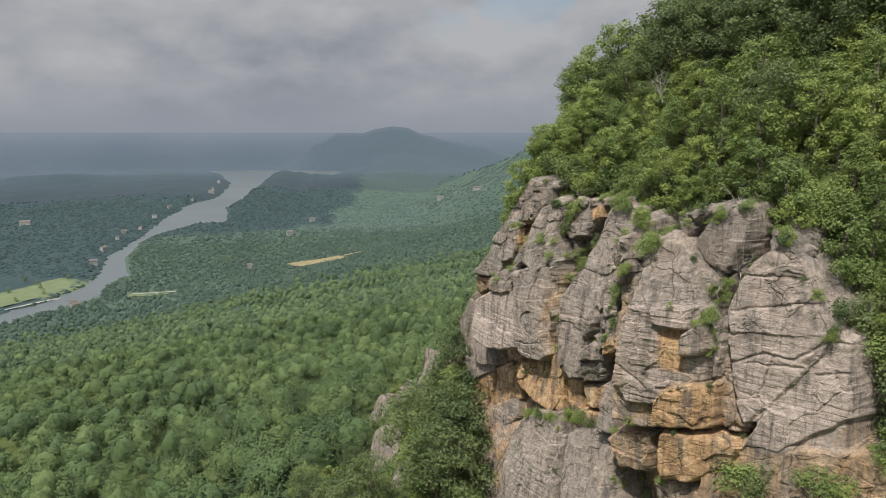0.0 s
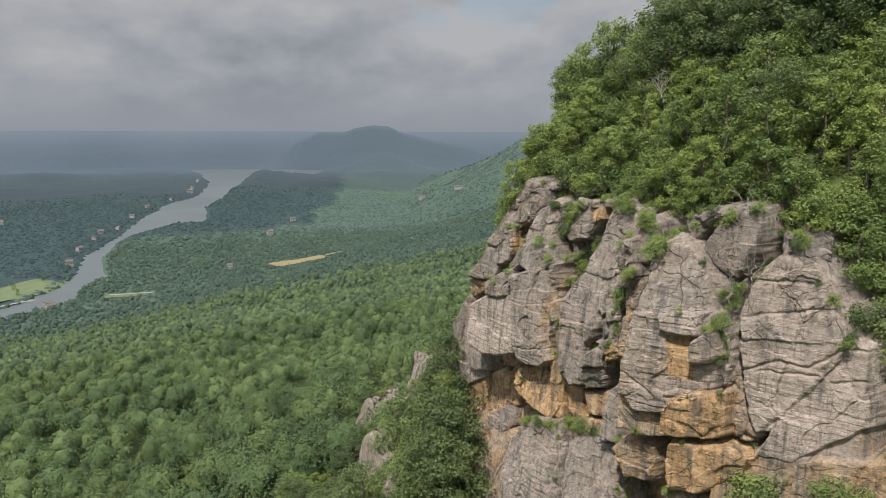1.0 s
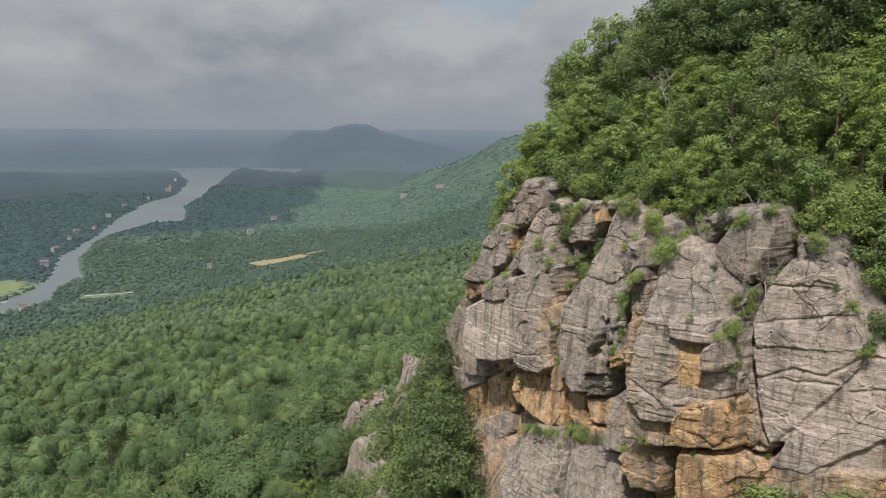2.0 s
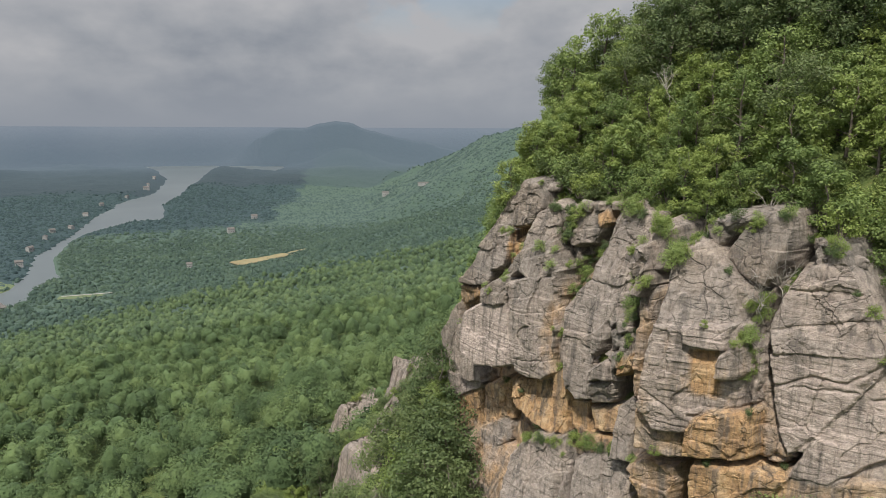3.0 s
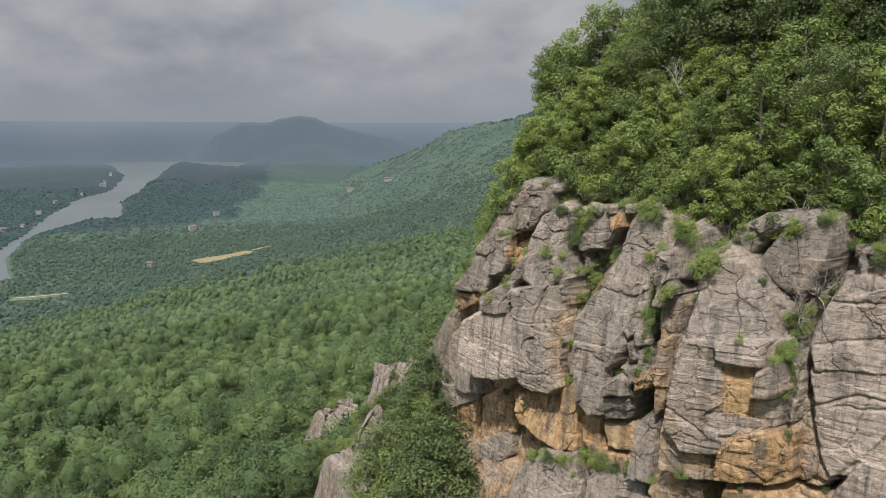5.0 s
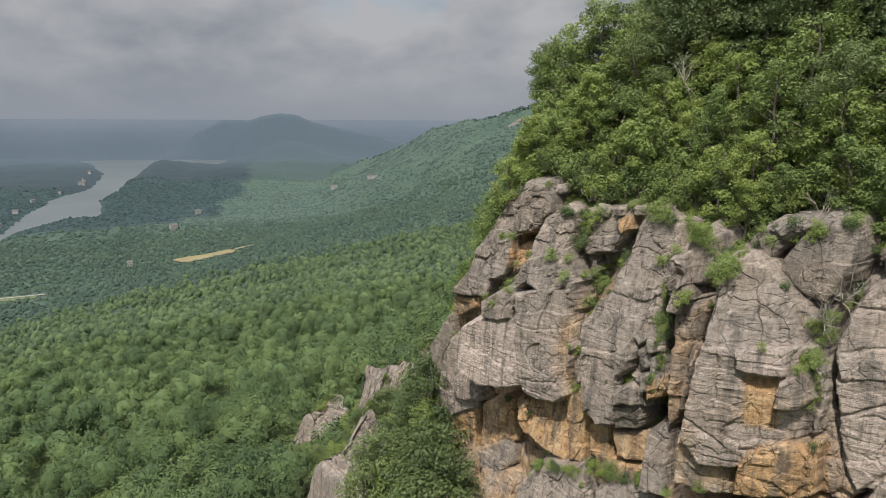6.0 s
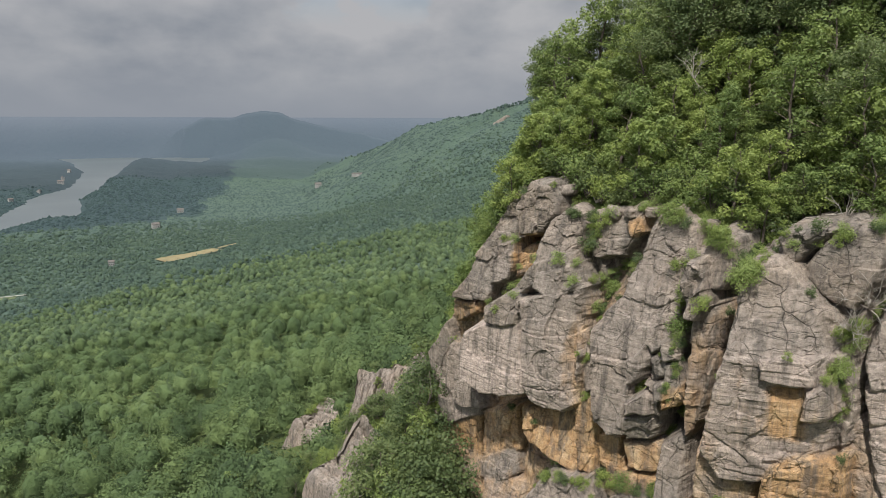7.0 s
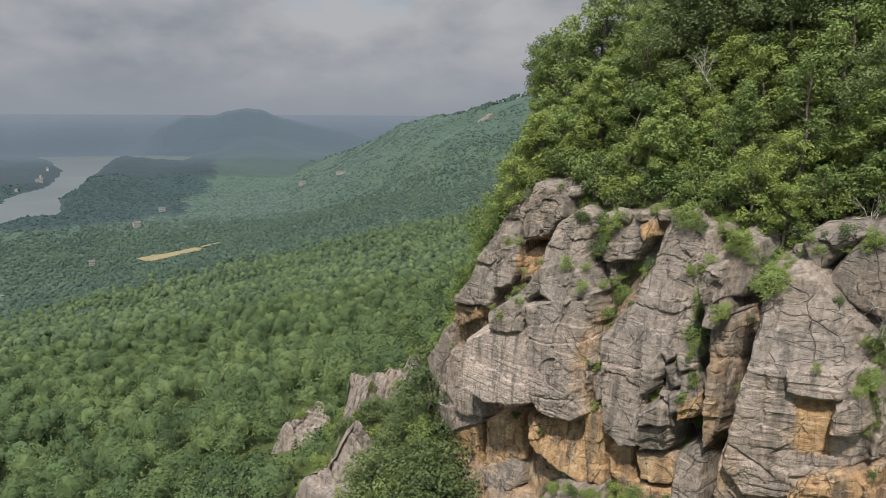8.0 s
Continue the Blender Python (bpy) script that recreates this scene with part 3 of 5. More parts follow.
slab("apron", ((7.4, -29.6), (9.2, -29.7), (9.2, -36.8), (5.9, -38.3), (4.7, -33.1), (4.4, -31)), -0.6, 2.4, bevel=0.3, iron=0.45, pale=0.6)
slab("inner_block", ((15.5, -15.9), (15.8, -18.4), (14.7, -19.3), (14.2, -18.6), (14, -16.3)), 1.4, 1.8, bevel=0.2, pale=0.6)
slab("inner_pillar", ((15.8, -19.1), (16.3, -19.9), (16.3, -22.4), (16.2, -24.6), (15.3, -24.6), (14.4, -19.8)), 1.6, 2.2, bevel=0.3, iron=0.8)
slab("cap", ((14.9, -6), (17.6, -5.5), (17.7, -6.5), (17.2, -7.5), (13.7, -8.1), (13.5, -6.6)), -1.1, -0.5, bevel=0.25, pale=0.15)
slab("cap_foot", ((13.7, -8.2), (17.4, -7.5), (16.6, -8.7), (14.8, -9.3), (13.7, -9)), -0.5, -0.3, bevel=0.2, pale=0.2)
slab("cap_rust", ((17.6, -5.9), (17.8, -7), (17.1, -7.5), (16.6, -6.4)), -0.85, -0.35, bevel=0.12, iron=0.75)
slab("cap_boulder", ((14.8, -9.4), (15.4, -10.4), (14.6, -11.5), (13.4, -11), (13.1, -9.7)), -0.9, -0.5, bevel=0.5)
slab("shield_upper", ((17.7, -9.9), (18.6, -6.1), (20, -5.2), (21.8, -6.1), (22.2, -10.3), (20.2, -11.5), (17.5, -11.5)), -1.2, 1.5, dn=0.18, bevel=0.3, pale=0.28)
slab("shield_mid", ((16.3, -12.7), (17.4, -11.7), (21.6, -10.6), (21.8, -11.9), (21, -13.7), (19.2, -15.3), (15.6, -16), (15.5, -14.3)), 0.9, 2.2, dn=0.15, bevel=0.25, pale=0.34)
slab("shield_low", ((19, -15.5), (19, -18.4), (18.8, -20.5), (17.7, -20.8), (16.6, -20.1), (15.9, -15.9)), 2.1, 2.8, bevel=0.3, pale=0.3)
slab("shield_lobe", ((19.6, -14.1), (20.1, -14.9), (19.6, -16.4), (19, -16.8), (18.7, -15.5)), 2.2, 2.6, bevel=0.3, pale=0.3)
slab("plug", ((22.4, -8), (23.1, -7.7), (23.9, -10.3), (23.6, -11.1), (22.9, -11.1), (22.4, -9.5)), 3, 3.9, bevel=0.3, pale=0.25)
slab("knob", ((23, -7.1), (23.8, -6.1), (24.5, -6.5), (24.7, -8.3), (24.3, -9.3), (23.4, -9.7), (22.8, -8.1)), 1.6, 2.4, bevel=0.4, pale=0.2)
slab("rib", ((23.2, -11.1), (24, -10.5), (24.6, -11.2), (24.4, -15), (23.9, -17.5), (23.4, -18.4), (23.2, -14.6)), 2.6, 3.6, bevel=0.15, iron=0.45, pale=0.3)
slab("gully_boulder_a", ((21.2, -14.3), (21.6, -15.4), (20.5, -16.3), (20.1, -14.8)), 2.2, 2.5, bevel=0.45)
slab("gully_boulder_b", ((21.9, -12.6), (22.5, -13.2), (22.3, -14.2), (21.3, -14.5), (20.9, -13.6)), 2.2, 2.6, bevel=0.4)
slab("gully_column", ((22.3, -14.5), (22.6, -15.8), (21.6, -16.3), (21.4, -14.9)), 2.4, 2.8, bevel=0.2)
slab("rust_column", ((22.7, -15.7), (22.9, -16.6), (22.3, -17.4), (21.6, -17.7), (21.5, -16.4)), 2.8, 2.9, bevel=0.25, iron=0.95)
slab("ledge_boulder", ((21.4, -16.1), (21.6, -17.1), (20.9, -17.3), (20.4, -16.6)), 2.8, 3, bevel=0.35, pale=0.3)
slab("ledge_block", ((19.2, -18.1), (20.3, -17.2), (21.1, -17.5), (21.1, -18.3), (19.2, -18.8)), 3, 3, bevel=0.25, pale=0.45)
slab("blue_block", ((18.9, -19.3), (20.9, -18.6), (21, -19.8), (20.4, -20.4), (18.9, -20.8)), 2.6, 2.4, bevel=0.15)
slab("rust_boulder", ((21.1, -20.6), (21.6, -21.5), (20.9, -22.8), (18.9, -23.4), (18.5, -21.6)), 1.8, 1.8, bevel=0.4, iron=0.62, pale=0.4)
slab("rust_back", ((18.1, -21.4), (18.2, -24.3), (16.9, -24.9), (16.3, -21.9)), 1.5, 1.7, bevel=0.25, iron=0.75)
slab("rust_ledge", ((18.3, -24.1), (21, -23.3), (22.5, -23.6), (22.2, -24.3), (16.5, -26.1), (16.3, -25.3)), 1.7, 2.2, bevel=0.2, iron=0.6)
slab("gully_wall", ((23.2, -18.8), (23.4, -23.6), (21.7, -23.9), (21.6, -20.4)), 2.6, 3.6, bevel=0.2, iron=0.2, pale=0.25)
slab("pillar_upper", ((26.1, -7.4), (27.6, -6.9), (30.6, -9.9), (30.9, -11.5), (27.8, -11.9), (26.2, -11.9), (26.1, -9.7)), 2.6, 5.1, dn=-0.38, bevel=0.35, pale=0.25)
slab("roof_stone", ((30.4, -11.6), (30.1, -12.8), (28.7, -12.9), (28.1, -12.8), (28, -11.9)), 5.2, 5.3, dn=-0.4, bevel=0.12, pale=0.75)
slab("pillar_face", ((25.7, -15.6), (26.2, -12), (31.2, -11.5), (31.8, -14.3), (31.5, -16.5), (28.4, -18.9), (26.6, -19.2), (25.6, -17.5)), 5.05, 5.1, dn=-0.4, bevel=0.35, iron=0.22, pale=0.6)
slab("broken_panel", ((30.2, -13.3), (30.9, -12.6), (31.2, -14.2), (30.9, -14.5), (30.1, -14.6)), 5.15, 5.2, dn=-0.4, bevel=0.12, iron=0.3, pale=0.5)
slab("pillar_low", ((25.2, -18), (28, -19.4), (28, -20.9), (25.1, -21.1)), 5.1, 5.1, dn=-0.4, bevel=0.3, iron=0.5, pale=0.55)
slab("rust_panel", ((28.8, -18.7), (28.9, -17.8), (29.9, -17.1), (31.8, -16.7), (32, -19.1), (31.4, -19.7), (28.7, -20.2)), 5, 4.95, dn=-0.4, bevel=0.16, iron=1)
slab("brow", ((25.1, -22.4), (27.2, -21.9), (27, -25.2), (25.1, -25.4), (24.1, -23.5)), 4.5, 4, dn=-0.35, bevel=0.35, iron=0.5, pale=0.55)
slab("brow_rust", ((29.1, -20.9), (32.4, -20.1), (33.8, -20.4), (32.9, -22.2), (31.1, -23.7), (29, -24.1)), 4.4, 4.1, dn=-0.35, bevel=0.4, iron=0.85, pale=0.2)
slab("wedge_left", ((31.8, -14.5), (32.2, -14.9), (33.8, -19.1), (33.2, -19.6), (32, -19.3), (31.6, -18.4), (31.4, -16.4)), 2.9, 3.1, dn=-0.2, bevel=0.1, iron=0.4, pale=0.5)
slab("seam", ((31.3, -9.7), (31.6, -11.6), (31.8, -14.6), (31.3, -16.4), (30.5, -10.5)), 2.5, 3, bevel=0.25, iron=0.1, pale=0.2)
slab("dome", ((29.6, -5.5), (30.3, -4.9), (31.9, -4.9), (32.1, -6.7), (31.8, -8), (31, -9.2), (29.8, -8.8), (28.5, -7.7)), 1.4, 2.2, bevel=0.7, pale=0.08)
slab("dome_boulder", ((28.6, -5.3), (29.5, -5.3), (28.1, -7.2), (27.5, -6.8), (27, -5.8)), 1.7, 2.2, bevel=0.4)
slab("stack_left", ((33.6, -6.7), (33.8, -7.6), (33.5, -7.7), (33.3, -6.9)), 1.1, 1.3, bevel=0.1)
slab("stack", ((34.7, -6.2), (35.2, -7.3), (34, -7.6), (33.8, -6.5)), 1.1, 1.3, bevel=0.1)
slab("wall_upper", ((32.3, -9.9), (32.9, -8.2), (33.6, -7.7), (35.2, -7.3), (37.7, -10.8), (37.7, -11.8), (37.1, -12.2), (32.4, -12.7), (32.2, -11.6)), 1.2, 2.9, dn=-0.3, bevel=0.25, pale=0.42)
slab("wall_wedge", ((34.2, -12.4), (37.8, -11.8), (37.2, -13.4), (34.5, -18.3), (33.7, -18.6), (33, -16.6), (32.2, -13)), 2.65, 2.75, dn=-0.3, bevel=0.1, pale=0.9)
slab("wall_right", ((34.6, -18.4), (37.5, -11.7), (37.9, -10.8), (38.5, -12.1), (38.9, -13.8), (39.1, -16.8), (36, -19.9), (33.9, -20.2)), 1.2, 2.2, dn=-0.3, bevel=0.2, pale=0.9)
slab("wall_low", ((33.6, -20.6), (39, -17.1), (39.4, -20.7), (37.3, -22.4), (32.9, -24.4), (32.2, -23.3)), 1.9, 2.3, dn=-0.3, bevel=0.25, iron=0.35, pale=0.7)
slab("toe_left", ((11.8, -27.8), (12.8, -26.2), (16.4, -24.7), (17.4, -26.4), (18.5, -32.2), (12.4, -35.2), (11.7, -29.5)), 2.9, 6, bevel=0.35, pale=0.35)
slab("toe_mid", ((19.8, -24.9), (22.5, -24.5), (23.4, -26.1), (24.3, -29.4), (19.2, -31.9), (18.1, -25.9)), 2.4, 5, bevel=0.35, pale=0.3)
slab("toe_low_right", ((32.5, -23.8), (33.8, -27.1), (28.4, -30), (27.9, -25.5)), 3.2, 4, bevel=0.35, iron=0.4, pale=0.3)
slab("wall_foot", ((31.8, -20.6), (43.5, -18.0), (46.0, -29.0), (31.5, -29.0)), 1.6, 2.6, dn=-0.28, bevel=0.30, iron=0.45)
slab("far_wall", ((40.5, -8.0), (49.5, -4.0), (49.5, -22.0), (40.0, -20.0)), -4.2, -2.0, dn=-0.25, bevel=0.36)


def blocks(u, v, seed):
    """Uneven blocks: for each place an offset and tilt of its block, and the distance from the joint."""
    iu, iv = np.floor(u).astype(np.int64), np.floor(v).astype(np.int64)
    best, second = np.full(u.shape, 1e9), np.full(u.shape, 1e9)
    off = np.zeros(u.shape)
    for a in (-1, 0, 1):
        for b in (-1, 0, 1):
            ci, cj = iu + a, iv + b
            px, py = ci + 0.1 + 0.8 * hash2(ci, cj, seed), cj + 0.1 + 0.8 * hash2(ci, cj, seed + 1)
            d = np.maximum(np.abs(u - px), np.abs(v - py)) + 0.25 * (np.abs(u - px) + np.abs(v - py))
            h = 2 * hash2(ci, cj, seed + 2) - 1 + 0.9 * (u - px) * (2 * hash2(ci, cj, seed + 3) - 1) + 0.9 * (v - py) * (2 * hash2(ci, cj, seed + 4) - 1)
            closer = d < best
            second = np.where(closer, best, np.minimum(second, d))
            off = np.where(closer, h, off)
            best = np.where(closer, d, best)
    return off, second - best


FACE_GRID = {}


def build_cliff():
    step = 0.07
    ss, zz = np.arange(-7, 50, step), np.arange(-38, -2.6, step)
    S, Z = np.meshgrid(ss, zz, indexing="ij")
    # warped coordinates make every edge irregular
    ws = S + 0.13 * fbm(S / 1.6, Z / 1.6, 3, 11) + 0.04 * fbm(S / 0.3, Z / 0.3, 2, 12)
    wz = Z + 0.13 * fbm(S / 1.7, Z / 1.3, 3, 13) + 0.04 * fbm(S / 0.3, Z / 0.3, 2, 14)
    back = np.interp(wz, [-38, -33, -29.5, -23, -15, -8, -4], [5.0, 2.6, 0.2, -0.6, 0.2, -1.2, -2.6])
    back = back - 2.2 * smoothstep(11.5, 6.0, ws) - 1.2 * smoothstep(-13, -10, wz) * smoothstep(18, 14, ws)
    back = back - 0.28 * np.clip(ws - 33, 0, 20)
    # behind the prow the rock turns away
    lim = np.interp(wz, [-38, -33, -30, -27, -22, -16, -4], [3.0, -1.0, -2.4, -2.6, -4.3, -0.4, 5.2])
    turn = np.clip(lim - ws, 0, 20) * (4.0 - 2.3 * smoothstep(-13, -19, wz))
    N = back.copy()
    win = np.full(S.shape, -1)
    iron = np.interp(Z, [-38, -33, -24, -12, -4], [0.15, 0.45, 0.66, 0.50, 0.05])
    pale = np.zeros(S.shape)
    for i, sl in enumerate(SLABS):
        d, _ = slab_depth(sl, ws, wz)
        up = d > N
        N = np.where(up, d, N)
        win = np.where(up, i, win)
        iron = np.where(up, sl[6], iron)
        pale = np.where(up, sl[7], pale)
    # square niche under the pale roof stone
    m = (ws > 28.3 + 0.07 * (-13.3 - wz)) & (ws < 29.9) & (wz > -16.1) & (wz < -13.2 + 0.2 * (ws - 28.5))
    N = np.where(m, np.minimum(N, 4.55 - 0.4 * (ws - 29.0) + 0.12 * (-13.2 - wz)), N)
    iron = np.where(m, 0.95, iron)
    # the rusty hollow under the head
    m = (ws > 6.0) & (ws < 9.6) & (wz > -12.0) & (wz < -8.4) & (N < -1.2)
    iron = np.where(m, 1.0, iron)
    def gully(width, depth, *path, stain=0.0):
        """A cleft along the path of (s, z) points."""
        nonlocal N, iron
        width, depth = max(width, 0.09), depth * (0.34 if width < 0.17 else 0.5)
        d = np.full(S.shape, 1e9)
        for (x0, y0), (x1, y1) in zip(path, path[1:]):
            dx, dy = x1 - x0, y1 - y0
            t = np.clip(((ws - x0) * dx + (wz - y0) * dy) / (dx * dx + dy * dy), 0, 1)
            d = np.minimum(d, np.hypot(ws - x0 - t * dx, wz - y0 - t * dy))
        N = N - depth * np.exp(-(d / width) ** 2)
        iron = np.maximum(iron, stain * np.exp(-(d / (1.7 * width)) ** 2))
    gully(0.45, 1.6, (17.8, -7.9), (16.7, -9.4), (15.7, -11.3))
    gully(0.4, 1.5, (15.3, -12.0), (14.3, -14.7), (14.4, -17.4), (14.9, -19.3), stain=0.5)
    gully(0.3, 1.2, (13.6, -7.5), (13.9, -9.2), (14.2, -10.9))
    gully(0.35, 1.4, (23.1, -8.9), (22.2, -11.9), (21.6, -12.6))
    gully(0.3, 1.2, (19.8, -14.4), (20.6, -16.2), (21.0, -18.6), (21.1, -20.0))
    gully(0.35, 1.5, (25.1, -8.1), (24.8, -10.3), (24.2, -14.2), (23.8, -17.5), (23.6, -20.7), stain=0.3)
    gully(0.35, 1.3, (30.4, -10.0), (30.9, -11.9), (31.3, -13.8), (31.2, -16.6))
    gully(0.12, 0.6, (31.6, -11.6), (32.1, -14.5), (32.8, -16.7), (33.7, -19.2))
    gully(0.25, 1, (28.3, -7.3), (28.8, -6.2), (29.7, -5.3))
    gully(0.1, 0.5, (18.9, -8.5), (18.9, -10.6), (19.0, -12.6))
    gully(0.1, 0.4, (20.3, -8.3), (19.9, -9.5), (19.8, -10.6))
    gully(0.1, 0.5, (25.5, -16.3), (26.6, -17.0), (27.7, -17.8))
    gully(0.1, 0.5, (26.8, -8.8), (26.8, -11.6), (27.0, -14.0), (27.1, -15.7))
    gully(0.09, 0.5, (29.8, -15.1), (31.2, -14.6))
    gully(0.12, 0.7, (28.4, -17.7), (29.7, -17.4), (31.9, -16.1))
    gully(0.12, 0.6, (31.8, -16.5), (32.2, -19.3))
    gully(0.12, 0.6, (24.8, -22.4), (28.2, -21.3), (29.9, -20.4), (32.9, -19.3))
    gully(0.1, 0.5, (32.5, -14.9), (33.4, -14.5), (34.6, -13.9), (36.0, -14.0), (37.5, -12.6))
    gully(0.1, 0.35, (33.7, -14.7), (35.4, -14.5), (36.6, -14.4))
    gully(0.13, 0.6, (33.8, -6.7), (34.0, -7.7), (34.1, -8.9))
    gully(0.1, 0.4, (31.9, -9.3), (34.1, -8.9), (36.0, -8.8))
    gully(0.1, 0.4, (32.4, -11.4), (35.2, -10.7), (37.3, -10.2))
    gully(0.2, 0.8, (33.0, -19.2), (33.8, -19.4), (34.2, -18.7))
    gully(0.12, 0.5, (33.7, -19.2), (34.2, -18.3), (34.9, -17.5))
    gully(0.14, 0.6, (36.8, -14.1), (37.6, -12.3), (37.8, -11.5))
    gully(0.1, 0.4, (37.5, -12.6), (38.4, -12.5))
    gully(0.1, 0.4, (37.1, -14.7), (38.8, -14.3))
    gully(0.3, 1.2, (16.9, -24.3), (17.4, -26.5), (17.3, -29.9))
    gully(0.14, 0.6, (13.6, -26.2), (14.3, -28.4), (14.1, -30.5))
    # soften the spread of the rust stains beyond single blocks
    for _ in range(3):
        for ax in (0, 1):
            iron = (np.roll(iron, 2, ax) + iron + np.roll(iron, -2, ax)) / 3
            pale = (np.roll(pale, 2, ax) + pale + np.roll(pale, -2, ax)) / 3
    N = N - turn
    # bedding: thin ledges that follow the layering, and fine relief
    bed = Z + 0.03 * S + 0.22 * fbm(S / 7.0, Z / 5.0, 3, 31)
    lv = bed / 0.42
    li = np.floor(lv).astype(np.int64)
    lf = lv - li
    run = smoothstep(0.0, 0.35, vnoise(S * 0.22 + 13.7 * hash2(li, li * 0 + 5, 9), li * 1.0, 33))
    ledge = (0.5 - lf) * run * (0.35 + 0.9 * hash2(li, li * 0, 7))
    lm = 0.10 + 0.55 * pale + 0.3 * smoothstep(0.1, 0.6, fbm(S / 4.0, Z / 4.0, 3, 35))
    N = N + 0.09 * ledge * lm + 0.035 * vnoise(bed * 7.0, S * 0.25, 34) * lm
    N = N + 0.045 * fbm(S / 0.9, Z / 1.2, 4, 36, 0.55) + 0.16 * fbm(S / 4.0, Z / 5.0, 2, 37)
    # joint-bounded blocks at three sizes, slanting with the face
    ju = S - 0.20 * Z + 0.16 * fbm(S / 1.3, Z / 1.3, 3, 51)
    jv = Z + 0.10 * S + 0.16 * fbm(S / 1.3, Z / 1.3, 3, 52)
    rough = 0.35 + 0.65 * smoothstep(-0.2, 0.4, fbm(S / 3.5, Z / 3.5, 2, 53))
    part_open = smoothstep(-0.15, 0.25, fbm(S / 1.8, Z / 1.8, 2, 54))
    for w, h, amp, joint, seed in ((2.9, 3.6, 0.15, 0.11, 100), (1.3, 0.95, 0.13, 0.075, 200), (0.45, 0.5, 0.055, 0.035, 300)):
        off, gap = blocks(ju / w, jv / h, seed)
        if seed == 200:
            amp, joint = amp * rough * (1 - 0.7 * pale), joint * rough * (1 - 0.5 * pale)
        if seed == 300:
            amp, joint = amp * rough * (1 - pale), joint * rough
        N = N + amp * off - joint * part_open * np.exp(-(gap * min(w, h) / 0.05) ** 2)
    # weathering rounds every arris a little
    for ax in (0, 1):
        N = 0.03 * np.roll(N, 1, ax) + 0.94 * N + 0.03 * np.roll(N, -1, ax)
    # the upper edge rolls back under the trees
    over = np.clip(Z - edge_z(S) - 0.3 * fbm(S / 0.8, Z * 0 + 3, 2, 70), 0, 9)
    N = N - over * 3.0
    iron = iron + 0.10 * fbm(S / 1.5, Z / 1.5, 3, 80)
    FACE_GRID.update(s0=-7.0, z0=-38.0, step=step, n=N)
    X, Y = face_xy(S, N)
    V = np.stack([X, Y, Z], -1).reshape(-1, 3)
    F = grid_faces(*S.shape)
    keep = (over.ravel()[F].min(1) < 1.6) & (N.ravel()[F].min(1) > -15)
    F = F[keep]
    fw = win.ravel()[F[:, 0]]
    cliff = tagged(new("cliff"), "grey and rust-stained rock cliff below a wooded slope", "cliff", kind="structure")
    for i in range(-1, len(SLABS)):
        g = F[fw == i]
        if len(g) < 30:
            continue
        used, inv = np.unique(g, return_inverse=True)
        ob = part_np("rock_face" if i < 0 else "rock_block", V[used], inv.reshape(-1, 4), ROCK, cliff)
        for key, arr in (("iron", iron), ("pale", pale)):
            at = ob.data.attributes.new(key, "FLOAT", "POINT")
            at.data.foreach_set("value", arr.ravel()[used].astype(np.float32))
    return cliff


build_cliff()


# ================= the slope above the cliff =================
LIP_S = [-2.5, 5, 9, 12, 18, 22, 25, 28, 32, 34, 38, 42, 60]
LIP_N = [-3.0, -4.4, -3.0, -1.6, -1.4, -1.0, 0.0, -0.8, -0.8, 0.3, -2.5, -6.0, -6.0]


def lip(s):
    """Where the soil begins behind the rock's edge; beside the prow it spreads forward."""
    return np.where(np.asarray(s) < -2.5, 25.0, np.interp(s, LIP_S, LIP_N))


def spur_edge(n):
    """The line along which the hill's crown breaks off into its flank."""
    return np.interp(n, [-80, -22, 0, 30], [46.6, -5.6, 6.5, 23.0])


def hill_z(s, n):
    m = np.clip(np.interp(s, LIP_S, LIP_N) - n, -5, 200)
    z = edge_z(s) - 0.5 + 0.74 * np.clip(m - 0.3, 0, 12) + (0.62 - 0.17 * smoothstep(14, 2, s)) * np.clip(m - 12.5, 0, 200)
    z = z + 0.5 * fbm(s / 4.0, n / 4.0, 3, 90) * smoothstep(0, 4, m)
    z = z - 9 * smoothstep(-10, -3, s) * smoothstep(0.5, 4, n)
    side = np.clip(spur_edge(n) - s, 0, 120)
    fall = 1.35 * np.minimum(side, 40) + 1.1 * np.clip(side - 40, 0, 80)
    return z - fall - (13 + 7 * smoothstep(-6, -16, n)) * smoothstep(1, 13, side) * (1 - smoothstep(16, 42, side))


def build_slope():
    S, Nn = np.meshgrid(np.arange(-110, 75, 0.9), np.concatenate([np.arange(22, 1.5, -0.9), np.arange(1.5, -75, -0.9)]), indexing="ij")
    # left of the prow the flank spreads out in front of the face as well
    X, Y = face_xy(S, Nn)
    ob = part_np("hillside", np.stack([X, Y, hill_z(S, Nn)], -1).reshape(-1, 3), grid_faces(*S.shape)[Nn[:-1, :-1].ravel() < lip(S[:-1, :-1].ravel())][:, ::-1], SOIL, smooth=True)
    tagged(ob, "steep slope of leaf litter and thin soil", "hillside", kind="structure")


build_slope()


# ================= woodland in the valley =================
def ico(level):
    bm = bmesh.new()
    bmesh.ops.create_icosphere(bm, subdivisions=level, radius=1.0)
    v = np.array([p.co[:] for p in bm.verts])
    f = np.array([[p.index for p in q.verts] for q in bm.faces])
    bm.free()
    return v, f


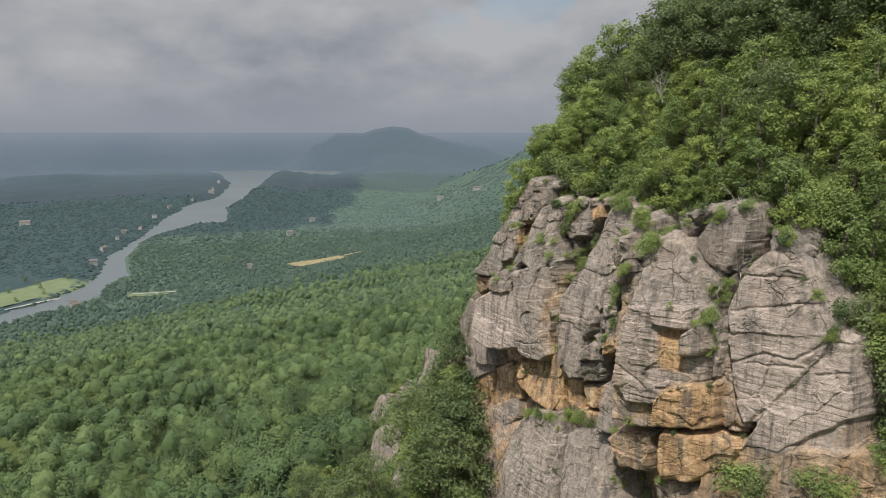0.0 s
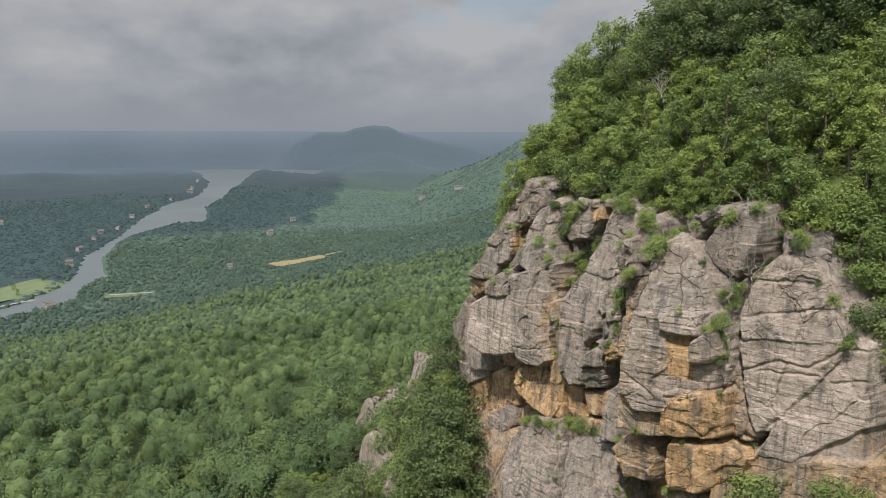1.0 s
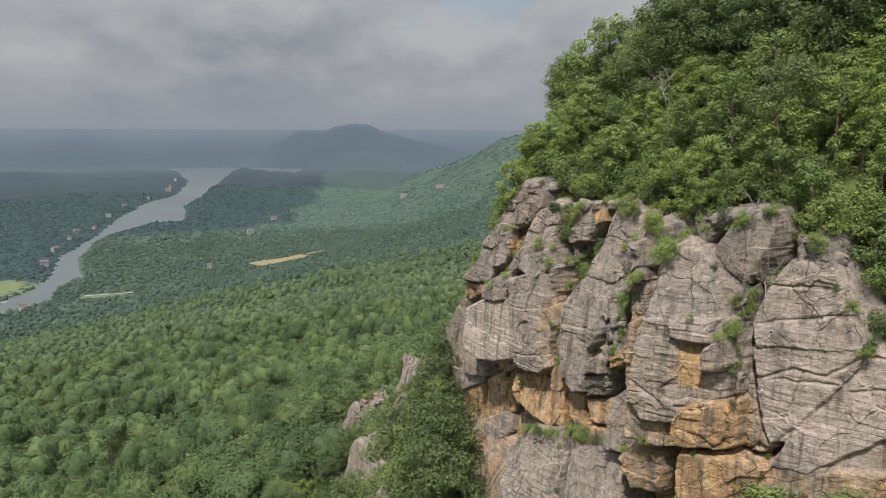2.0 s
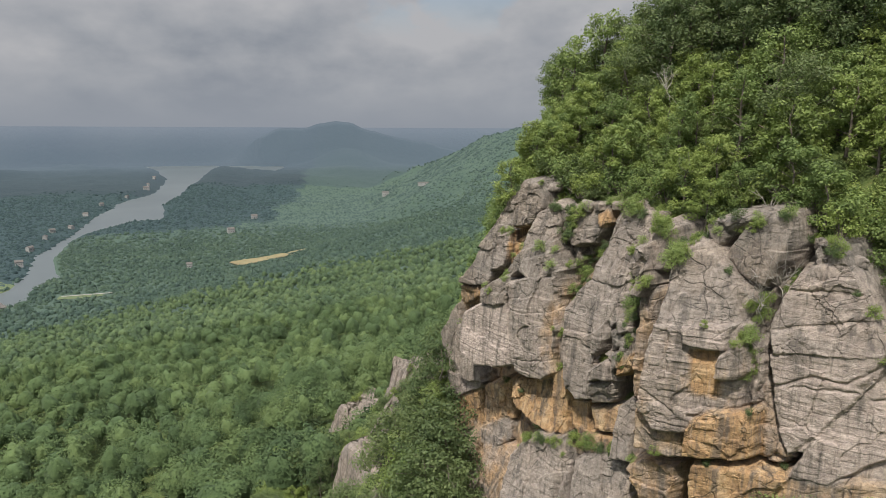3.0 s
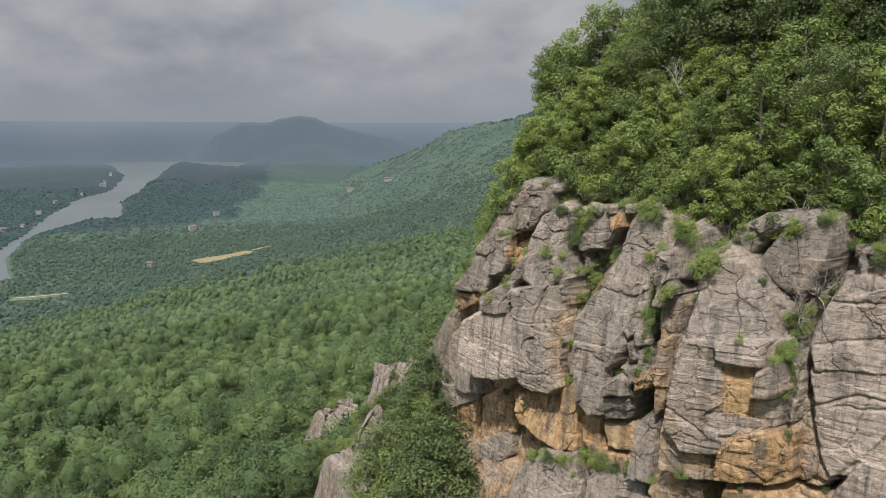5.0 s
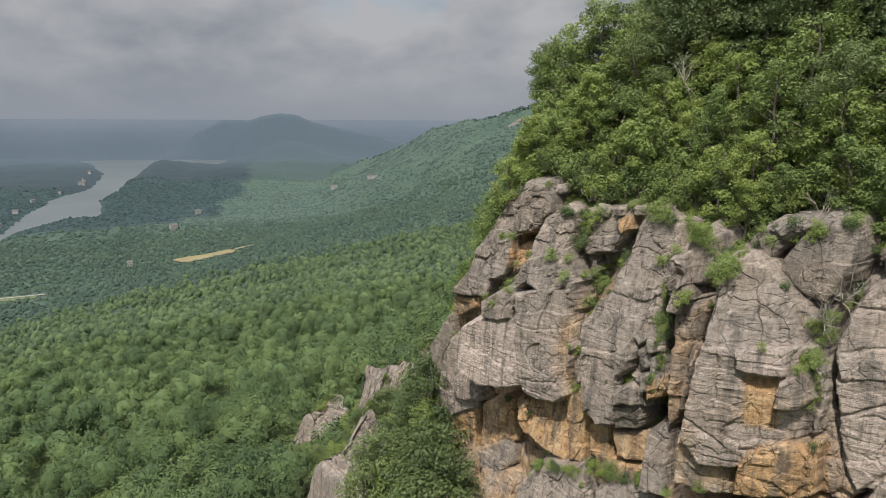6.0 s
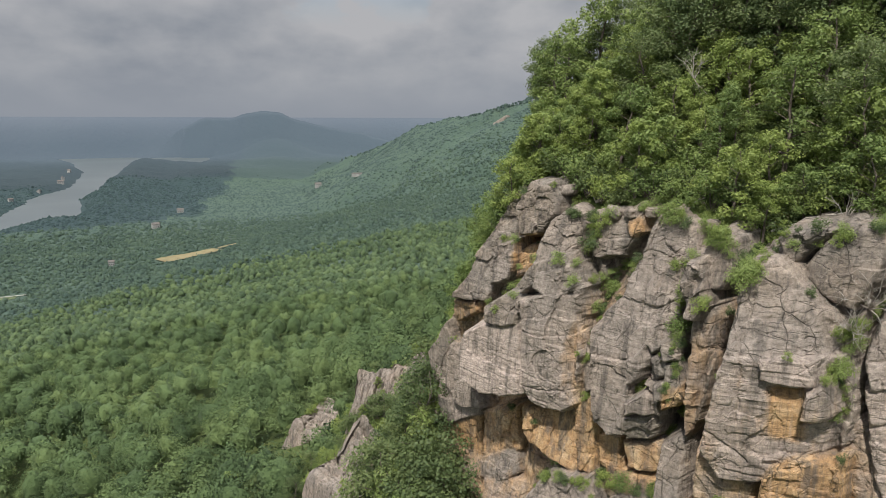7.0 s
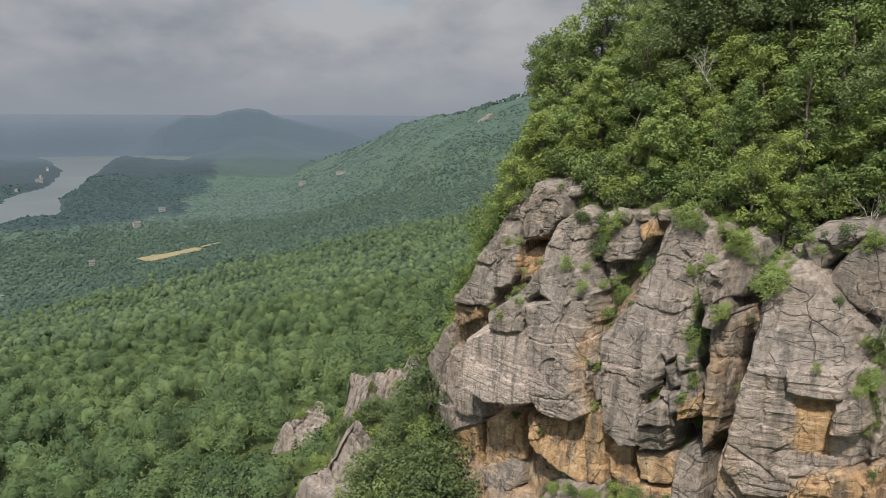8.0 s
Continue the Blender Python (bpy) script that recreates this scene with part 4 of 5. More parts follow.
def surface_z(x, y):
    """The higher of the valley side and the hill's own flank."""
    s = (x - FACE_A[0]) * FACE_S[0] + (y - FACE_A[1]) * FACE_S[1]
    n = (x - FACE_A[0]) * FACE_N[0] + (y - FACE_A[1]) * FACE_N[1]
    h = np.where((s > -108) & (s < 74) & (n < np.minimum(lip(s), 21)) & (n > -74), hill_z(s, n), -999)
    return np.maximum(ground_z(x, y), h)


OUTCROPS = ((501, (-6.5, 143, -54.5), (-14.5, 135, -59.5), 5.4), (502, (-2.6, 100, -41.0), (-11.0, 95, -49.5), 5.4),
            (504, (-1.0, 82, -38.4), (-3.2, 74, -39.6), 2.0), (505, (7.6, 103, -33.0), (-3.5, 110, -38.8), 2.6))


def by_outcrop(x, y, reach=24.0, margin=1.8, bare=(501, 502, 504, 505)):
    """Whether a place lies on or just before a bare outcrop."""
    found = np.zeros(np.shape(x), dtype=bool)
    for seed, (ax, ay, _), (bx, by, _), size in OUTCROPS:
        if seed in bare:
            t = np.clip(((x - ax) * (bx - ax) + (y - ay) * (by - ay)) / ((bx - ax) ** 2 + (by - ay) ** 2), 0, 1)
            dx, dy = x - ax - t * (bx - ax), y - ay - t * (by - ay)
            found |= (np.abs(dx) < size + margin) & (-reach < dy) & (dy < 3)
    return found


def crowns(name, label, r0, r1, spacing, level, size, seed, mat, sprays=0, spray=0.0, blur=0.06, rise=0.6, az0=-39, az1=25, core=0.9, west=None):
    rng = np.random.default_rng(seed)
    area = 0.5 * math.radians(az1 - az0) * (r1 * r1 - r0 * r0)
    count = int(area / spacing ** 2)
    r = np.sqrt(rng.uniform(r0 * r0, r1 * r1, count)) * rng.uniform(1 - blur, 1 + blur, count)
    a = np.radians(rng.uniform(az0, az1, count))
    x, y = r * np.sin(a), r * np.cos(a)
    near_bank = (x > np.interp(y, SHORE_Y, SHORE_R)) & (y > 1150) & (y < 2700)
    ok = (shore_distance(x, y) > np.where(near_bank, 15, 6)) & ~clearing(x, y)
    if west is not None:
        ok &= cloud_shaded_woods(x, y) == west
    ok &= ~((y < 78) & (x > -14)) & ~by_outcrop(x, y, 17.0, 3.0)
    x, y = x[ok], y[ok]
    ss = (x - FACE_A[0]) * FACE_S[0] + (y - FACE_A[1]) * FACE_S[1]
    nn = (x - FACE_A[0]) * FACE_N[0] + (y - FACE_A[1]) * FACE_N[1]
    ok = (spur_edge(nn) - ss > 40) | (nn < -85)
    x, y = x[ok], y[ok]
    n = len(x)
    z = surface_z(x, y)
    rad = size * rng.uniform(0.55, 1.4, n)
    tall = rad * rng.uniform(0.95, 1.4, n)
    tone = rng.uniform(0, 1, n)
    v, f = ico(level)
    f = f[v[f].mean(1)[:, 2] > -0.45]
    waves = [rng.normal(size=3) for _ in range(6)]
    waves = [w / np.linalg.norm(w) * (2.4 + 0.95 * k) for k, w in enumerate(waves)]
    phases = rng.uniform(0, 6.28, (6, n, 1))

    def lumps(d):
        """Rounded boughs with creases between them."""
        out = np.full((n, d.shape[-2]), 1.2)
        for k, w in enumerate(waves):
            out -= (0.30 / (1 + 0.10 * k)) * (1 - np.abs(np.sin(d @ w + phases[k]))) ** 1.5
        return out

    centre = np.stack([x, y, z + tall * rise + (rad * rng.uniform(-0.3, 0.5, n) if sprays > 20 else 0)], -1)
    scale3 = np.stack([rad, rad, tall], -1)
    disp = lumps(v[None]) * (core if sprays else 1.0)
    P = v[None] * disp[..., None] * scale3[:, None, :] + centre[:, None, :]
    V = P.reshape(-1, 3)
    F = (f[None] + (np.arange(n) * len(v))[:, None, None]).reshape(-1, 3)
    T = np.repeat(tone, len(v))
    if sprays:
        # leafy sprays, as folded triangles, roughen each bough
        d = rng.normal(size=(n, sprays, 3))
        d[..., 2] = np.abs(d[..., 2]) * 1.1 - 0.2
        d /= np.linalg.norm(d, axis=2)[..., None]
        c = d * (lumps(d) * rng.uniform(core, 1.10, (n, sprays)))[..., None] * scale3[:, None, :] + centre[:, None, :]
        c = c.reshape(-1, 3)
        d = d.reshape(-1, 3)
        m = len(c)
        nrm = d + rng.normal(size=(m, 3)) * 0.5 + np.array([0, 0, 0.1])
        nrm /= np.linalg.norm(nrm, axis=1)[:, None]
        t = np.cross(nrm, rng.normal(size=(m, 3)))
        t /= np.linalg.norm(t, axis=1)[:, None]
        b = np.cross(nrm, t)
        q = (spray * rng.uniform(0.6, 1.3, m))[:, None]
        tri = np.stack([c - t * q * 0.9 + b * q * 0.6, c + t * q * 1.1, c - t * q * 0.7 - b * q * 0.85], 1)
        o = len(V)
        V = np.concatenate([V, tri.reshape(-1, 3)])
        F = np.concatenate([F, o + np.arange(m * 3).reshape(m, 3)])
        tt = np.repeat(np.repeat(tone, sprays) * 0.85 + rng.uniform(0, 0.15, m), 3)
        T = np.concatenate([T * 0.85, tt])
    ob = part_np(name, V, F, mat, smooth=True)
    at = ob.data.attributes.new("tone", "FLOAT", "POINT")
    at.data.foreach_set("value", T.astype(np.float32))
    tagged(ob, label, "woodland", kind="stuff")


FIELDS = ((-243, 1232, 112, 50, 34), (-183, 1285, 36, 22, 20), (-466, 1000, 70, 30, 12))


def clearing(x, y):
    """Open fields among the trees."""
    field = np.zeros(np.shape(x), dtype=bool)
    for cx, cy, ln, wd, turn in FIELDS:
        u = (x - cx) * math.cos(radians(turn)) + (y - cy) * math.sin(radians(turn))
        v = -(x - cx) * math.sin(radians(turn)) + (y - cy) * math.cos(radians(turn))
        field |= (np.abs(u) < ln / 2 + 4) & (np.abs(v) < wd / 2 + 5)
    golf = (x < np.interp(y, BANK_Y, BANK_L) - 12) & (x > -900) & (y > 850) & (y < 1125)
    return field | golf


crowns("near_woods", "dense broadleaf woodland on the mountain flank", 95, 215, 5.9, 2, 3.7, 1, CANOPY_NEAR, 800, 0.23, 0.05, 0.85, core=0.68)
crowns("lower_woods", "dense broadleaf woodland down the mountain side", 212, 460, 7.2, 2, 4.5, 5, CANOPY_NEAR, 300, 0.35, 0.05, 0.8, core=0.70)
crowns("middle_woods", "dense broadleaf woodland on the lower slope", 450, 900, 6.4, 1, 3.8, 2, CANOPY_MID, 34, 0.58, 0.06, 0.5, core=0.84)
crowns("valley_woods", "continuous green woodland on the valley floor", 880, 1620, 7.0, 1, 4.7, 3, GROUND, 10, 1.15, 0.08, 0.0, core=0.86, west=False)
crowns("distant_woods", "hazy green woodland further up the valley", 1540, 2620, 9.0, 1, 5.6, 4, CANOPY_HAZED, 0, 0, 0.04, -0.5, west=False)
crowns("far_woods", "hazy woodland round the lake, coloured dark like cloud shadow", 1100, 2620, 9.5, 1, 6.0, 6, CANOPY_CLOUD_SHADE, 0, 0, 0.04, -0.4, west=True)

# ================= trees and shrubs on the cliff =================
def tube(pts, radii, sides=6):
    """A tapered limb along the points."""
    pts = [Vector(p) for p in pts]
    vs, fs = [], []
    for i, p in enumerate(pts):
        d = (pts[min(i + 1, len(pts) - 1)] - pts[max(i - 1, 0)]).normalized()
        a = d.orthogonal().normalized()
        b = d.cross(a)
        for k in range(sides):
            t = 2 * math.pi * k / sides
            vs.append(p + (a * math.cos(t) + b * math.sin(t)) * radii[i])
    for i in range(len(pts) - 1):
        for k in range(sides):
            q, r = i * sides + k, i * sides + (k + 1) % sides
            fs.append((q, r, r + sides, q + sides))
    return [v[:] for v in vs], fs


def merge(tubes):
    V, F = [], []
    for v, f in tubes:
        o = len(V)
        V += v
        F += [tuple(i + o for i in q) for q in f]
    return V, F


def leaves(rng, centres, spread, per, size, flat=0.8):
    """Many small folded leaf sprays round the clump centres."""
    c = np.repeat(np.asarray(centres), per, 0)
    n = len(c)
    d = rng.normal(size=(n, 3))
    d /= np.linalg.norm(d, axis=1)[:, None]
    p = c + d * (spread * rng.uniform(0.25, 1.0, n) ** 0.6)[:, None] * np.array([1, 1, flat])
    nrm = d * 0.9 + rng.normal(size=(n, 3)) * 0.55 + np.array([0, 0, 0.7])
    nrm /= np.linalg.norm(nrm, axis=1)[:, None]
    t = np.cross(nrm, rng.normal(size=(n, 3)))
    t /= np.linalg.norm(t, axis=1)[:, None]
    b = np.cross(nrm, t)
    s = (size * rng.uniform(0.6, 1.35, n))[:, None]
    V = np.stack([p - t * s * 0.9 + b * s * 0.5, p + t * s * 1.1, p - t * s * 0.7 - b * s * 0.75], 1)
    F = np.arange(n * 3).reshape(n, 3)
    return V.reshape(-1, 3), F


def make_tree(name, label, category, seed, height, spread, leaf, mat, clumps, per, lean=0.0, bare=0.06, top=False):
    rng = np.random.default_rng(seed)
    tree = tagged(new(name), label, category)
    rt = 0.022 * height + 0.02
    sway = rng.uniform(-0.09, 0.09, (6, 2)) * height * 0.5
    trunk = [(sway[i][0] * i / 5 + lean * height * (i / 5) ** 1.5, sway[i][1] * i / 5, -0.4 + (height * 0.92 + 0.4) * i / 5) for i in range(6)]
    tubes = [tube(trunk, [rt * (1 - 0.85 * i / 5) for i in range(6)])]
    centres = []
    for k in range(clumps):
        h = bare + (1 - bare) * (k + rng.uniform(0, 1)) / clumps
        i = min(int(h * 5), 4)
        q = h * 5 - i
        base = np.array(trunk[i]) * (1 - q) + np.array(trunk[i + 1]) * q
        prof = math.sqrt(max(0.0, 1 - ((h - bare) / (1 - bare) * 1.55 - 0.62) ** 2 * 1.05)) if not top else 1.12 - h
        a = k * 2.4 + rng.uniform(-0.6, 0.6)
        rad = spread * max(prof, 0.2) * rng.uniform(0.55, 1.0)
        tip = base + np.array([math.cos(a) * rad, math.sin(a) * rad, rad * rng.uniform(0.05, 0.55)])
        mid = (base + tip) / 2 + np.array([0, 0, 0.12 * rad])
        tubes.append(tube([base, mid, tip], [rt * 0.36 * (1.1 - h), rt * 0.24 * (1.1 - h), rt * 0.08], 3))
        centres += [tip, (mid + tip) / 2]
    V, F = merge(tubes)
    part_np("trunk", V, F, BARK, tree)
    V, F = leaves(rng, centres, spread * 0.30, int(per * 1.5), leaf * 0.80)
    part_np("crown", V, F, mat, tree)
    return tree


def make_shrub(name, label, category, seed, height, leaf, mat, clumps, per):
    rng = np.random.default_rng(seed)
    shrub = tagged(new(name), label, category)
    tubes, centres = [], []
    for k in range(clumps):
        a, out = k * 2.4 + rng.uniform(-0.4, 0.4), height * rng.uniform(0.12, 0.62)
        tip = np.array([math.cos(a) * out, math.sin(a) * out, height * rng.uniform(0.35, 0.95) * (1 - 0.3 * out / height)])
        tubes.append(tube([(0, 0, -0.25), tip * np.array([0.4, 0.4, 0.55]), tip], [0.03, 0.02, 0.008], 4))
        centres.append(tip)
    V, F = merge(tubes)
    part_np("stem", V, F, BARK, shrub)
    V, F = leaves(rng, centres, height * 0.34, int(per * 1.5), leaf * 0.78)
    part_np("foliage", V, F, mat, shrub)
    return shrub


KINDS = {}
STOOD = []


def kind_list():
    T, B = make_tree, make_shrub
    KINDS["oak"] = [T("oak_tree", "slender oak with a ragged green crown", "tree", 11, 7.5, 2.5, 0.128, LEAF_MID, 22, 66),
                    T("oak_tree", "slender oak with a ragged green crown", "tree", 12, 6.5, 2.3, 0.128, LEAF_MID, 20, 66, 0.1),
                    T("oak_tree", "dark oak with a broad crown", "tree", 13, 8.5, 2.9, 0.132, LEAF_DARK, 26, 66, 0.0, 0.22)]
    KINDS["maple"] = [T("maple_tree", "young maple with yellow-green leaves", "tree", 21, 5.0, 1.9, 0.122, LEAF_LIGHT, 18, 62, 0.05),
                      T("maple_tree", "young maple with green leaves", "tree", 22, 4.2, 1.8, 0.118, LEAF_MID, 16, 62, -0.08)]
    KINDS["pine"] = [T("pine_tree", "pine with flat feathery sprays of needles", "tree", 31, 7.0, 2.2, 0.10, LEAF_MID, 20, 84, 0.06, 0.2, True)]
    KINDS["shrub"] = [B("shrub", "leafy green shrub on the rocky slope", "shrub", 41, 1.9, 0.105, LEAF_MID, 13, 56),
                      B("shrub", "bright yellow-green shrub on the rocky slope", "shrub", 42, 1.6, 0.10, LEAF_LIGHT, 12, 54),
                      B("shrub", "dark low shrub on the rocky slope", "shrub", 43, 1.7, 0.10, LEAF_DARK, 12, 54)]


kind_list()
FIRST = {k: [False] * len(v) for k, v in KINDS.items()}


def plant(kind, i, x, y, z, scale, turn, most=300):
    """Stands one of a kind on its place; the first of each stands there itself."""
    if kind == "shrub":
        STOOD.append(1)
        if len(STOOD) > most:
            kind, i, scale = "maple", i % 2, scale * 0.42
    m = pose(x, y, z, 0, 0, turn)
    ob = KINDS[kind][i]
    if not FIRST[kind][i]:
        FIRST[kind][i] = True
        ob.matrix_basis = m
        ob.scale = (scale, scale, scale)
        return ob
    c = copy_thing(ob, m)
    c.scale = (scale, scale, scale)
    return c


def plant_slope():
    rng = np.random.default_rng(77)
    placed = []
    for _ in range(12000):
        s, n = rng.uniform(-8, 49), -rng.uniform(0.3, 34)
        if s < spur_edge(n) - 0.5 or n > lip(s) - 0.9:
            continue
        near = lip(s) - n < 3.2
        gap = 0.85 if near else 1.45
        if -n > 16:
            gap = 2.3
        if any((s - a) ** 2 + (n - b) ** 2 < gap * gap for a, b in placed):
            continue
        placed.append((s, n))
        x, y = face_xy(s, n)
        z = float(hill_z(np.array(s), np.array(n)))
        q = rng.uniform()
        if near:
            k = "shrub" if q < 0.86 else "maple"
        elif -n < 14:
            k = "maple" if q < 0.42 else "oak" if q < 0.50 else "pine" if q < 0.60 else "shrub"
        else:
            k = "oak" if q < 0.75 else "maple"
        small = s < 8 and n > -18
        if small and k == "oak":
            k = "maple"
        if s > 35 and k == "maple":
            k = "pine"
        i = int(rng.integers(len(KINDS[k])))
        # darker leaves stand in for shade on the rear and right-hand trees
        if k == "oak" and (n < -13 or s > 35) and rng.uniform() < 0.8:
            i = 2
        if n < -13 and s > 14 and k != "oak" and rng.uniform() < 0.85:
            k, i = "oak", 2
        if k == "maple" and n > -13 and rng.uniform() < 0.35:
            i = 0
        plant(k, i, x, y, z, rng.uniform(0.75, 1.2) * (1.15 if k == "shrub" else 0.72 if small else 0.85 if n < -14 and s < 12 else 1.05 if n < -14 else 1.0), rng.uniform(0, 360))
        if len(placed) > 900:
            break


plant_slope()
# open-crowned oaks that stand out against the sky on the spur
for s_, n_, k_ in ((-5.0, -20.8, 0.95),):
    x_, y_ = face_xy(s_, n_)
    plant("oak", 2, x_, y_, float(hill_z(np.array(s_), np.array(n_))) - 0.3, k_, 70 * s_)


def plant_flank():
    """Trees on the flank that falls away beside the prow."""
    rng = np.random.default_rng(78)
    placed = []
    for _ in range(9000):
        s, n = rng.uniform(-80, 12), rng.uniform(-45, 14)
        side = float(spur_edge(n)) - s
        if side < 1.5 or side > 60 or n > lip(s) - 1.0 or (s > -9 and n > -6):
            continue
        if any((s - a) ** 2 + (n - b) ** 2 < 2.3 ** 2 for a, b in placed):
            continue
        x, y = face_xy(s, n)
        if y < 66 or math.hypot(x, y) > 158:
            continue
        placed.append((s, n))
        z = float(surface_z(np.array(x), np.array(y)))
        if z > -27 and s > -45:
            continue
        if by_outcrop(x, y):
            if not by_outcrop(x, y, 9.0):
                plant("shrub", int(rng.choice([0, 1, 1])), x, y, z - 0.2, rng.uniform(0.9, 1.5), rng.uniform(0, 360))
            continue
        q = rng.uniform()
        k = "oak" if q < 0.4 else "maple"
        plant(k, int(rng.integers(len(KINDS[k]))), x, y, z - 0.3, rng.uniform(0.7, 1.1), rng.uniform(0, 360))
        if len(placed) > 430:
            break


plant_flank()


def plant_foot():
    """Tall trees at the foot of the prow."""
    rng = np.random.default_rng(79)
    placed = []
    for _ in range(3000):
        s, n = rng.uniform(-16, 11), rng.uniform(-2, 15)
        if n < np.interp(s, [-16, -3, 0, 4, 9], [-2, -1, 2.5, 4.0, 6.5]):
            continue
        if any((s - a) ** 2 + (n - b) ** 2 < 2.0 ** 2 for a, b in placed):
            continue
        x, y = face_xy(s, n)
        placed.append((s, n))
        z = float(surface_z(np.array(x), np.array(y)))
        if by_outcrop(x, y):
            if not by_outcrop(x, y, 9.0):
                plant("shrub", int(rng.choice([0, 1, 1])), x, y, z - 0.2, rng.uniform(0.9, 1.5), rng.uniform(0, 360))
            continue
        q = rng.uniform()
        k = "oak" if q < 0.6 else "maple"
        plant(k, int(rng.integers(len(KINDS[k]))), x, y, z - 0.3, rng.uniform(0.8, 1.15), rng.uniform(0, 360))
        if len(placed) > 95:
            break


plant_foot()


def plant_prow():
    """Young trees and shrubs that hug the back of the prow."""
    rng = np.random.default_rng(80)
    for _ in range(42):
        s, n = rng.uniform(2.5, 8.5), rng.uniform(-9, -4.0)
        x, y = face_xy(s, n)
        z = float(hill_z(np.array(s), np.array(n)))
        k = "maple" if rng.uniform() < 0.2 else "shrub"
        plant(k, int(rng.integers(len(KINDS[k]))), x, y, z - 0.2, rng.uniform(0.7, 1.15), rng.uniform(0, 360))


plant_prow()


def plant_break():
    """Shrubs on the steep break beside the prow."""
    rng = np.random.default_rng(81)
    for _ in range(46):
        s, n = rng.uniform(-5, 5), rng.uniform(-14, -4.2)
        x, y = face_xy(s, n)
        plant("shrub", int(rng.integers(3)), x, y, float(hill_z(np.array(s), np.array(n))) - 0.2, rng.uniform(1.0, 1.7), rng.uniform(0, 360))


plant_break()


def plant_corner():
    """Trees that crowd into the corner between flank and prow."""
    rng = np.random.default_rng(82)
    for count in range(64):
        s, n = (rng.uniform(-8, -1.0), rng.uniform(-9, 1.5)) if count < 26 else (rng.uniform(-13, -3.5), rng.uniform(-14, -2.5))
        x, y = face_xy(s, n)
        k = "oak" if rng.uniform() < 0.3 else "maple"
        plant(k, int(rng.integers(2)) if k == "oak" else int(rng.uniform() < 0.3), x, y, float(surface_z(np.array(x), np.array(y))) - 0.3, rng.uniform(0.8, 1.3), rng.uniform(0, 360))


plant_corner()


def plant_screen():
    """Tall dark oaks that crowd against the foot of the prow."""
    rng = np.random.default_rng(84)
    for s, n in ((-6.4, -4.6), (-8.2, -3.2), (-10.2, -4.4), (-12.0, -3.0), (-6.2, -0.6), (-8.6, 0.2), (-4.0, -1.2), (-4.2, 1.6), (-6.4, 2.2), (-2.0, 2.2), (-2.2, 4.4), (-4.8, 4.6), (0.2, 4.2), (1.6, 5.6), (3.2, 6.8), (-1.6, 0.9), (-0.2, 1.8), (1.2, 2.6), (2.4, 3.4), (3.8, 4.4), (5.2, 5.6)):
        x, y = face_xy(s, n)
        plant("oak", 2 if rng.uniform() < 0.75 else 0, x, y, float(surface_z(np.array(x), np.array(y))) - 0.3, rng.uniform(1.15, 1.5), rng.uniform(0, 360))


plant_screen()


